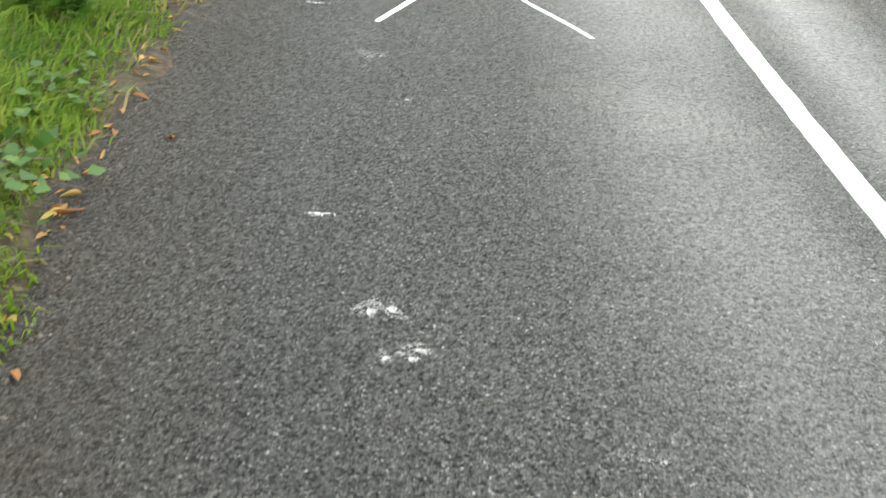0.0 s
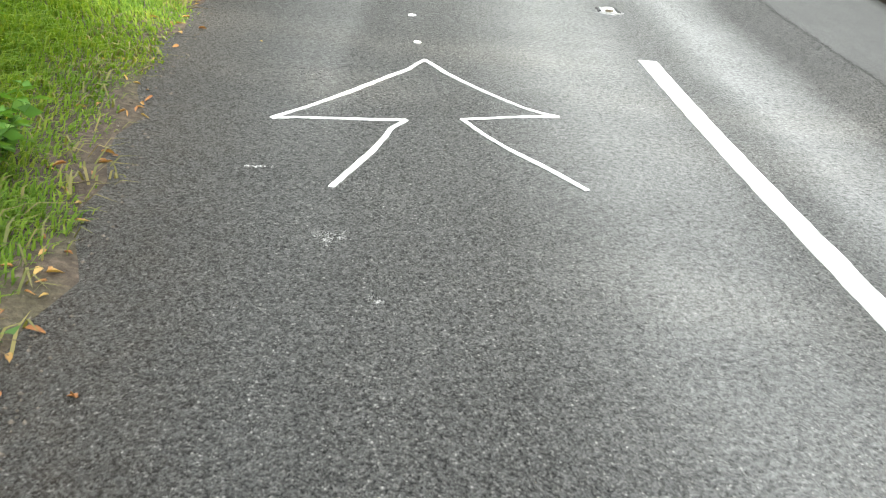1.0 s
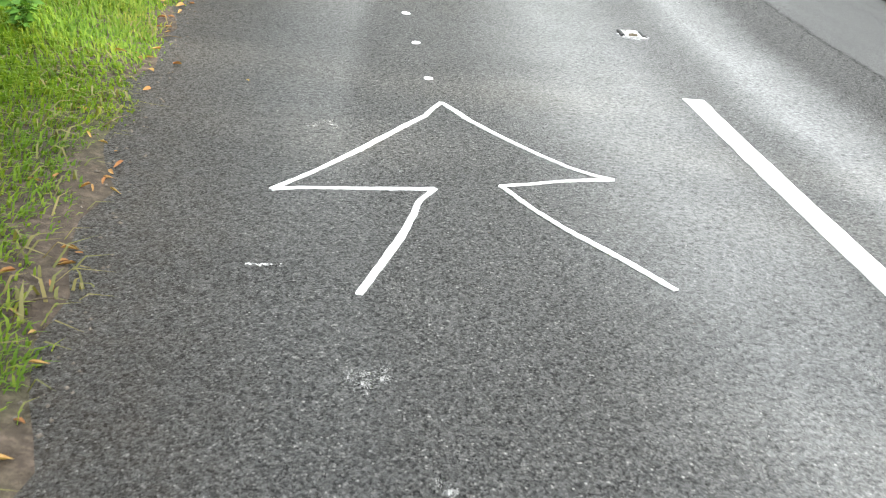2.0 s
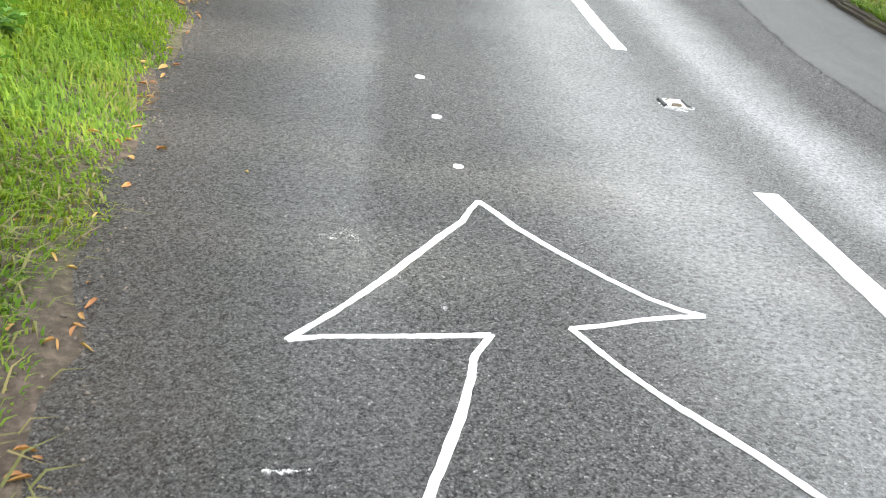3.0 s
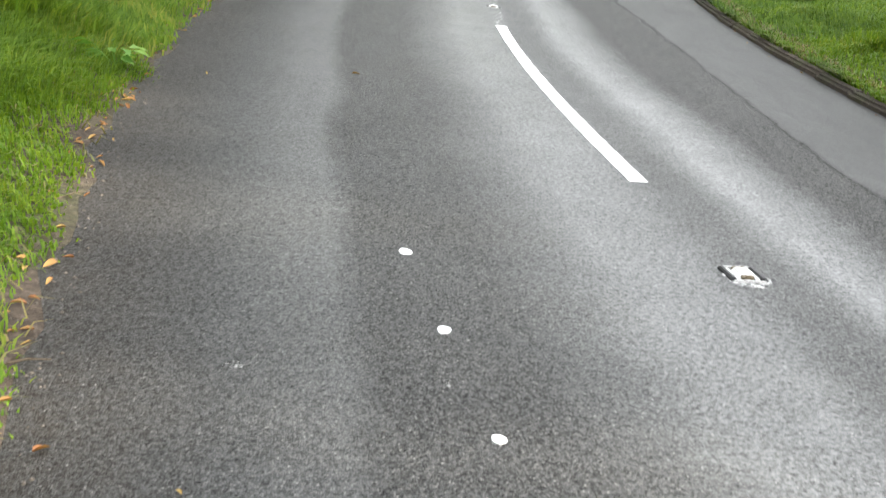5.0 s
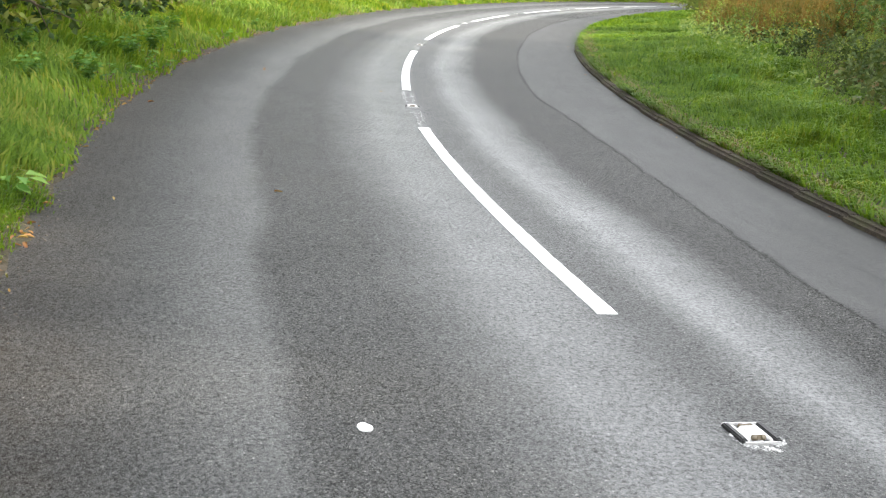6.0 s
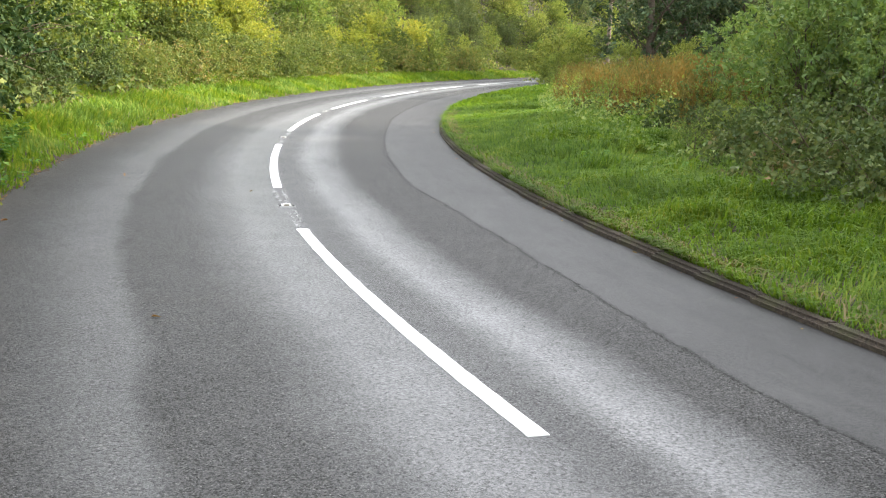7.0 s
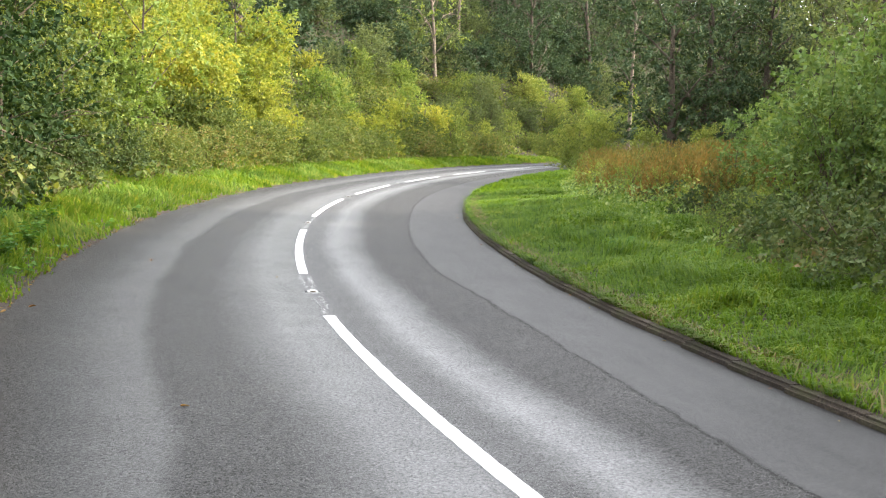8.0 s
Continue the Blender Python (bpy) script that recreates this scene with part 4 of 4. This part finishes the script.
kind("olive_two", "willow_shrub", "tall grey-green willow shrub", "shrub", "willow shrubs", lambda: shrub_kind(3.2, 4.4, 12, 320, 13, 0.2, 0.65, GREYGREEN, None, 0.1, 0.4, 8))
kind("yellow", "hazel_shrub", "sunlit yellow-green shrub turning in autumn", "shrub", "yellowing shrubs", lambda: shrub_kind(3.2, 3.8, 13, 430, 14, 0.165, 0.5, YELLOW, None, 0.15, 0.6, 8))
kind("mid", "hazel_shrub", "leafy mid-green hazel shrub", "shrub", "green shrubs", lambda: shrub_kind(3.4, 3.4, 13, 430, 14, 0.165, 0.5, MID, None, 0.1, 0.6, 8))
kind("dark_shrub", "hazel_shrub", "dark green shrub high on the wooded bank", "shrub", "dark shrubs", lambda: shrub_kind(3.6, 3.6, 12, 230, 12, 0.25, 0.6, SHADE_DARK, None, 0.1, 0.55, 8))
kind("near_dark", "hazel_shrub", "dark shaded hazel shrub with broad leaves", "shrub", "shaded hazels", lambda: shrub_kind(3.4, 4.6, 11, 360, 12, 0.11, 0.5, SHADE_DEEP, None, 0.2, 0.7, 9))
kind("right_bush", "thorn_shrub", "loose green thorn shrub behind the verge", "shrub", "thorn shrubs", lambda: shrub_kind(2.2, 2.3, 8, 310, 12, 0.072, 0.38, MID, None, 0.0, 0.5, 14))
kind("hazel_tree", "tree", "dark broad-leaved tree overhanging the verge", "tree", "overhanging trees", lambda: tree_kind(8.5, 0.14, 1.5, 6.0, 18, 640, 14, 0.12, 0.6, SHADE_DEEP, BARK, 0.25))
kind("shoot", "ash_shoot", "upright light green ash shoot in the scrub", "sapling", "ash shoots", lambda: tree_kind(2.3, 0.016, 0.5, 1.1, 9, 70, 12, 0.095, 0.34, SHOOT, BARK, 0.25))
kind("dark_tree", "tree", "dark green woodland tree on the hillside", "tree", "woodland trees", lambda: tree_kind(11, 0.2, 0.9, 6.5, 20, 470, 13, 0.24, 0.9, SHADE_DARK, BARK))
kind("shade_tree", "tree", "tall dark tree in the wood beside the road", "tree", "trees beside the road", lambda: tree_kind(11, 0.2, 0.9, 6.5, 20, 240, 10, 0.42, 0.9, SHADE_DARK, BARK))
kind("green_tree", "tree", "broad grey-green woodland tree", "tree", "grey-green trees", lambda: tree_kind(9, 0.16, 1.2, 6.0, 18, 520, 13, 0.2, 0.8, GREYGREEN, BARK))
kind("thin_tree", "sapling", "slender young ash with feathery leaves", "tree", "ash saplings", lambda: tree_kind(5.5, 0.06, 1.8, 3.6, 10, 190, 14, 0.16, 0.6, MID, BARK, 0.2))
kind("bare_tree", "tree", "thin half-bare tree with pale branches", "tree", "half-bare trees", lambda: tree_kind(7.5, 0.11, 2.5, 4.0, 12, 130, 10, 0.17, 0.6, OLIVE, PALE_BARK, 0.1))
kind("pole_tree", "tree", "straight pale trunk with a high crown", "tree", "pale trunked trees", lambda: tree_kind(14, 0.13, 9.5, 4.5, 9, 260, 12, 0.28, 0.8, SHADE_DARK, PALE_BARK))


def dock_meshes():
    stems, pos, way = [], [], []
    for k in range(20):
        a, r, h = rng.uniform(0, 6.28), 0.5 * math.sqrt(rng.uniform(0, 1)), rng.uniform(0.55, 1.3)
        x0, y0 = math.cos(a) * r, math.sin(a) * r
        lx, ly = rng.normal(0, 0.12, 2)
        stems.append(tube([(x0, y0, -0.05), (x0 + lx * 0.4, y0 + ly * 0.4, h * 0.5), (x0 + lx, y0 + ly, h)], [0.008, 0.006, 0.003], 4))
        for j in range(34):
            t = rng.uniform(0.45, 1.05)
            b = rng.uniform(0, 6.28)
            pos.append((x0 + lx * t + rng.normal(0, 0.03), y0 + ly * t + rng.normal(0, 0.03), h * t))
            way.append((math.cos(b), math.sin(b), rng.uniform(0.6, 3.0)))
    v, f = join(stems)
    low = np.stack([rng.normal(0, 0.4, 300), rng.normal(0, 0.4, 300), rng.uniform(0.05, 0.7, 300)], 1)
    return (mesh_from("stem", v, f, RUST), leaves("seed_spike", np.array(pos), np.array(way), 0.11, RUST, 0.33, 0.1, 0.3),
            leaves("foliage", low, rng.normal(0, 1, (300, 3)), 0.13, OLIVE, 0.5, 0.1, 0.5))


kind("dock", "dock_plant", "rusty brown seeding dock standing in the scrub", "dock plant", "rusty docks", dock_meshes)


def along(kind_name, items):
    for s, d, sc in items:
        x, y = (float(q) for q in on_road(s, d))
        stand(kind_name, x, y, sc, None, 0.1, 3)


# left bank: low brambles at its foot, low scrub on the slope, then taller shrubs and woodland up the hill
for s in np.arange(17, 96, 2.0):
    d = -5.2 - rng.uniform(0, 0.9)
    x, y = (float(q) for q in on_road(s + rng.normal(0, 0.5), d))
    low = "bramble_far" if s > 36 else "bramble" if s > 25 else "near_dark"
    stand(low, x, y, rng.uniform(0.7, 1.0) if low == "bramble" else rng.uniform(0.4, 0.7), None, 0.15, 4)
PICK = ["near_dark", "mid", "olive", "yellow", "bramble_far", "olive_two"]
for row, d0 in enumerate((-6.6, -8.8, -11.2, -14.0, -17.5)):
    for s in np.arange(15 if row == 0 else 18, 112 if row < 3 else 60, 2.5 + 0.3 * row):
        d = d0 + rng.normal(0, 0.7)
        x, y = (float(q) for q in on_road(s + rng.normal(0, 0.7), d))
        # near end: mostly hazels whose leaf colour is darkened for shade
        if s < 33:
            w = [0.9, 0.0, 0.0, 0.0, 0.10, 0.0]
        elif s < 43:
            w = [0.25, 0.35, 0.0, 0.2, 0.2, 0.0]
        elif s < 66:
            w = [0.0, 0.17, 0.04, 0.6, 0.17, 0.02]
        elif s < 75:
            w = [0.0, 0.22, 0.25, 0.14, 0.27, 0.12]
        else:
            w = [0.0, 0.15, 0.3, 0.05, 0.25, 0.25]
        key = PICK[rng.choice(6, p=w)]
        if key == "bramble_far":
            sc = rng.uniform(0.6, 1.1)
        elif s < 33:
            sc = rng.uniform(0.8, 1.15)
        else:
            sc = rng.uniform(0.6, 0.95) if 36 < s < 64 and row > 0 else rng.uniform(0.4, 0.66)
        stand(key, x, y, sc, None, 0.2, 5)
for row, d0 in enumerate((-13.6, -16.8, -20.5)):
    for s in np.arange(54, 116, 3.1):
        x, y = (float(q) for q in on_road(s + rng.normal(0, 0.8), d0 + rng.normal(0, 0.8)))
        stand("dark_shrub" if rng.uniform() < 0.62 else "olive_two", x, y, rng.uniform(0.6, 1.0), None, 0.2, 5)
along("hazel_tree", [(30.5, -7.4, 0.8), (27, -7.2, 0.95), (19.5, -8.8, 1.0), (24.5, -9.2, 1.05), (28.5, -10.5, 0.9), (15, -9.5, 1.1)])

along("thin_tree", [(42, -7.0, 1.0), (44, -12, 1.1), (58, -10, 1.0)])
along("bare_tree", [(62, -11.5, 1.0), (86, -12, 1.2)])
along("pole_tree", [(86, -24, 1.1), (100, -20, 0.9)])
stand("pole_tree", 35.6, 77.8, 1.0, 40.0)
for x, y, sc in [(30.5, 63.0, 1.0), (33.5, 65.0, 1.05), (36.5, 64.0, 1.1), (38.0, 70.0, 1.1)]:
    stand("dark_tree", x, y, sc)
for x, y, sc in [(26.5, 66.0, 0.45), (28.0, 69.5, 0.7), (31.0, 73.0, 0.8), (27.5, 60.0, 0.5), (30.0, 58.5, 0.55), (32.0, 57.0, 0.6)]:
    stand("olive", x, y, sc)
for k in range(42):
    s, d = 36 + 2.8 * k + rng.normal(0, 0.8), -rng.uniform(19, 33)
    along("dark_tree" if k % 3 else "green_tree", [(s, d, rng.uniform(0.7, 1.05))])
along("dark_tree", [(78, -20, 1.0), (86, -26, 1.1), (94, -24, 1.0), (100, -13, 0.9), (104, -24, 1.1), (112, -16, 1.0), (112, -28, 1.1), (122, -20, 1.0), (70, -26, 1.0), (62, -24, 1.0), (132, -14, 1.0), (142, -18, 1.0)])

# right of the road: scrub behind the verge, and trees inside the bend
for k in range(105):
    s = rng.uniform(28, 56)
    d = np.interp(s, [28, 40, 56], [6.9, 6.3, 5.6]) + 5.5 * rng.uniform(0, 1) ** 1.3
    x, y = (float(q) for q in on_road(s, d))
    stand("dock", x, y, rng.uniform(0.6, 0.85) + 0.05 * (d - 6.0), None, 0.02, 6)
for s, d, sc in [(9.5, 7.2, 0.9), (11.5, 6.5, 0.85), (13.2, 6.2, 0.8), (14.6, 5.9, 0.8), (16, 5.8, 0.75), (17.2, 5.7, 0.75), (18.6, 5.8, 0.8), (20, 6.0, 0.75), (21.5, 6.5, 0.75), (23, 6.9, 0.6), (24.5, 7.2, 0.6), (26, 7.0, 0.5), (28, 7.2, 0.6),
                 (15, 7.4, 1.0), (17, 7.3, 1.0), (19, 7.4, 1.05), (21, 8.0, 0.95), (23.5, 8.6, 0.85), (31, 6.8, 0.45), (34, 6.5, 0.45), (37, 6.5, 0.4), (27, 9.0, 0.7), (13, 8, 1.0), (30, 10.5, 0.7), (33, 9, 0.5), (36, 10, 0.6)]:
    along("bramble", [(s, d, sc)])
for s, d, sc in [(11, 8.2, 1.1), (13.5, 8.8, 1.2), (16, 8.9, 1.25), (18.3, 9.0, 1.2), (20.5, 9.2, 1.1), (22.5, 10.0, 1.0), (25, 10.4, 0.9), (14, 11, 1.5), (17, 11.5, 1.55), (20.5, 12, 1.5), (24, 12.5, 1.3), (27.5, 12.5, 0.9),
                 (30, 13.5, 0.9), (33, 14, 1.0), (22, 15, 1.6), (27, 16, 1.4)]:
    along("right_bush", [(s, d, sc)])
for s, d, sc in [(16.5, 7.8, 0.95), (18, 8.2, 1.05), (19.5, 7.9, 0.95), (21, 8.0, 1.0), (22.3, 8.4, 0.9), (23.6, 8.2, 0.95), (24.8, 9.0, 0.9), (26.2, 8.8, 0.85), (27.5, 9.8, 0.9), (15, 7.6, 1.0), (20.2, 9.6, 1.2), (18.8, 9.8, 1.25), (17.2, 9.4, 1.2), (22.8, 10.8, 1.15), (14, 8.4, 1.2), (12.8, 7.6, 1.1)]:
    along("shoot", [(s, d, sc)])
for k in range(30):
    s = rng.uniform(21, 50)
    along("right_bush" if k % 3 else "bramble", [(s, rng.uniform(5.9, 7.6) if k < 32 else rng.uniform(7.5, 11), rng.uniform(0.22, 0.42) if k < 32 else rng.uniform(0.38, 0.55))])
along("right_bush", [(24.5, 9.4, 1.0), (26, 10.2, 1.05), (27.5, 11.2, 0.95), (24.6, 8.2, 0.9), (30, 13.0, 0.9), (26.6, 8.6, 0.6)])
along("shoot", [(24.2, 8.0, 1.25), (25, 8.6, 1.45), (26, 8.0, 1.15), (27, 9.0, 1.3), (28, 9.8, 1.25), (23.6, 8.8, 1.55), (29.5, 10.4, 1.25), (25.8, 9.2, 1.4), (24, 8.4, 1.1), (25.2, 7.9, 1.0), (26.4, 8.9, 1.1), (27.6, 8.2, 0.95), (29, 9.6, 1.1), (28.2, 7.6, 0.8), (31, 10.0, 1.0), (30.2, 8.4, 0.85), (25.4, 9.6, 1.45), (33, 9.6, 0.9), (24.6, 9.9, 1.5), (32, 11.4, 1.2)])
along("green_tree", [(46, 19, 1.0), (52, 16, 1.0), (41, 22, 1.05), (56, 21, 1.1), (36, 24, 1.0), (48, 26, 1.1), (33, 19, 0.8)])
for x, y, sc in [(36.0, 53.9, 1.15), (42.0, 60.0, 1.2), (39.0, 47.0, 1.1), (46.0, 55.0, 1.3), (44.0, 68.0, 1.3), (52.0, 78.0, 1.4), (46.0, 84.0, 1.5), (60.0, 72.0, 1.5), (38.5, 62.5, 1.2), (50.0, 64.0, 1.4)]:
    stand("green_tree", x, y, sc)
along("dark_tree", [(72, 18, 1.0), (66, 22, 1.0)])
# unseen tree rows added beside the near road to keep the sun off it
along("shade_tree", [(-14 + 4.6 * k, 14.5 + (k % 3) * 1.5, 1.05 + 0.06 * (k % 4)) for k in range(9)])
along("shade_tree", [(-12 + 4.6 * k, 20 + (k % 2) * 2.0, 1.2 + 0.05 * (k % 3)) for k in range(10)])
along("olive", [(44, 15, 0.9), (40, 17, 1.0), (36, 17, 1.0)])


# ---- low cover on the bank and in the scrub ----
def carpet(name, s0, s1, d0, d1, n, size, mat, label, lift=0.35, power=1.0):
    s = s0 + (s1 - s0) * rng.uniform(0, 1, n) ** power
    x, y = on_road(s, rng.uniform(d0, d1, n))
    z = height(x, y) + lift * rng.uniform(0, 1, n) ** 1.5 * (0.6 + 0.5 * np.clip(bumps(x * 0.9, y * 0.9), -0.8, 1))
    way = rng.normal(0, 1, (n, 3)) + np.array([0.3, -0.3, 0.2])
    me = leaves(name, np.stack([x, y, z], 1), way, size, mat, 0.6, 0.15, 0.55)
    tagged(new(name, me), label, "undergrowth", kind="stuff")


carpet("undergrowth", 12, 130, -13.5, -4.6, 60000, 0.2, BANK, "low tangled brambles and ivy covering the bank", 0.7)
carpet("undergrowth", 12, 130, -34, -13.5, 60000, 0.25, SHADE_DARK, "woodland floor of ivy and brambles up the hill, darkened for shade", 0.7)
carpet("undergrowth", 40, 100, 8, 40, 40000, 0.2, OLIVE, "green ground cover under the trees inside the bend", 0.6)
carpet("dead_bracken", 17, 90, -6.0, -4.5, 8000, 0.13, DRY, "dry brown stalks and leaves at the foot of the bank", 0.35)
carpet("undergrowth", 8, 60, 5.4, 20, 60000, 0.085, SHOOT, "low mixed green scrub behind the verge", 0.5)


# ---- fallen leaves, twigs and grit at the road edge ----
def fallen_mesh(k):
    w = [0.55, 0.7, 0.4][k]
    out = [(0, 0), (0.18, 0.5), (0.5, 0.62), (0.78, 0.36), (1.0, 0.0)]
    verts, faces = [], []
    for t, q in out:
        z = 0.10 * math.sin(t * 3 + k) + 0.05
        verts += [(t - 0.5, -q * w * 0.5, z + 0.22 * q), (t - 0.5, 0, z * 0.5), (t - 0.5, q * w * 0.5, z + 0.16 * q)]
    for i in range(4):
        for j in range(2):
            a = i * 3 + j
            faces.append((a, a + 1, a + 4, a + 3))
    return mesh_from("fallen_leaf", verts, faces, LITTER, True)


def litter():
    meshes = [fallen_mesh(k) for k in range(3)]
    known = [(-0.918, 3.70, 0.05), (-1.07, 3.16, 0.07), (-1.03, 3.06, 0.08), (-0.877, 2.22, 0.06), (-0.97, 2.44, 0.06), (-1.29, 5.51, 0.06), (-0.92, 3.70, 0.03), (-1.36, 8.06, 0.06), (-1.28, 6.18, 0.05), (-1.0, 7.85, 0.03),
             (-1.57, 9.5, 0.07), (-1.52, 9.6, 0.06), (-1.57, 11.0, 0.06), (-1.65, 9.43, 0.06), (-1.19, 13.6, 0.07), (-0.99, 18.27, 0.08), (-0.133, 14.0, 0.06), (0.43, 22.1, 0.09), (1.66, 20.3, 0.05)]
    items = [(x, y, sz) for x, y, sz in known]
    for k in range(290):
        s = 0.8 + 34 * rng.uniform(0, 1) ** 1.6
        x, y = (float(q) for q in on_road(s, edge_off(s) - abs(rng.normal(0, 0.13)) + 0.01))
        items.append((x, y, rng.uniform(0.03, 0.065)))
    for k in range(30):
        x, y = (float(q) for q in on_road(k + 3.0, kerb_off(k + 3.0) - rng.uniform(0.01, 0.15)))
        items.append((x, y, rng.uniform(0.02, 0.04)))
    for k, (x, y, sz) in enumerate(items):
        ob = tagged(new("fallen_leaf", meshes[k % 3]), "curled yellow and brown fallen autumn leaf", "leaf", "fallen leaves")
        z = max(0.0, height1(x, y))
        ob.matrix_basis = pose(x, y, z + 0.004, rng.normal(0, 12), rng.normal(0, 12), rng.uniform(0, 360)) @ Matrix.Scale(sz, 4)
    for x, y, a, ln in [(-1.22, 3.9, -20, 0.2), (-1.3, 5.2, 35, 0.14), (-1.45, 7.0, 70, 0.2), (-1.5, 8.6, 20, 0.16), (-1.62, 10.4, 50, 0.2), (-1.08, 2.5, 30, 0.15)]:
        z = max(0.0, height1(x, y)) + 0.008
        c, s_ = math.cos(radians(a)) * ln / 2, math.sin(radians(a)) * ln / 2
        v, f = tube([(-c, -s_, 0), (0.01, 0.006, 0.012), (c, s_, 0.003)], [0.004, 0.0035, 0.0015], 5)
        ob = tagged(new("twig", mesh_from("twig", v, f, TWIG, True)), "thin brown twig lying at the road edge", "twig", "twigs")
        ob.matrix_basis = pose(x, y, z)
    # grit: many small stones, too many to count
    n = 1300
    s = 0.5 + 28 * rng.uniform(0, 1, n) ** 1.5
    d = edge_off(s) - np.abs(rng.normal(0, 0.14, n)) + 0.1
    far = rng.uniform(0, 1, n) < 0.25
    d = np.where(far, rng.uniform(-2.4, 2.4, n), d)
    x, y = on_road(s, d)
    z = np.maximum(height(x, y), 0.0)
    r = np.where(far, rng.uniform(0.002, 0.0045, n), rng.uniform(0.003, 0.011, n))
    octa = np.array([(1, 0, 0), (0, 1, 0), (-1, 0, 0), (0, -1, 0), (0, 0, 0.8), (0, 0, -0.5)], float)
    v = octa[None] * r[:, None, None] * rng.uniform(0.6, 1.3, (n, 6, 1)) + np.stack([x, y, z], 1)[:, None]
    tri = np.array([0, 1, 4, 1, 2, 4, 2, 3, 4, 3, 0, 4, 1, 0, 5, 2, 1, 5, 3, 2, 5, 0, 3, 5])
    loops = (np.arange(n)[:, None] * 6 + tri).ravel()
    tagged(new("grit", mesh_np("grit", v.reshape(-1, 3), loops, 3, STONE)), "loose pale grit along the road edge", "grit", kind="stuff")


litter()
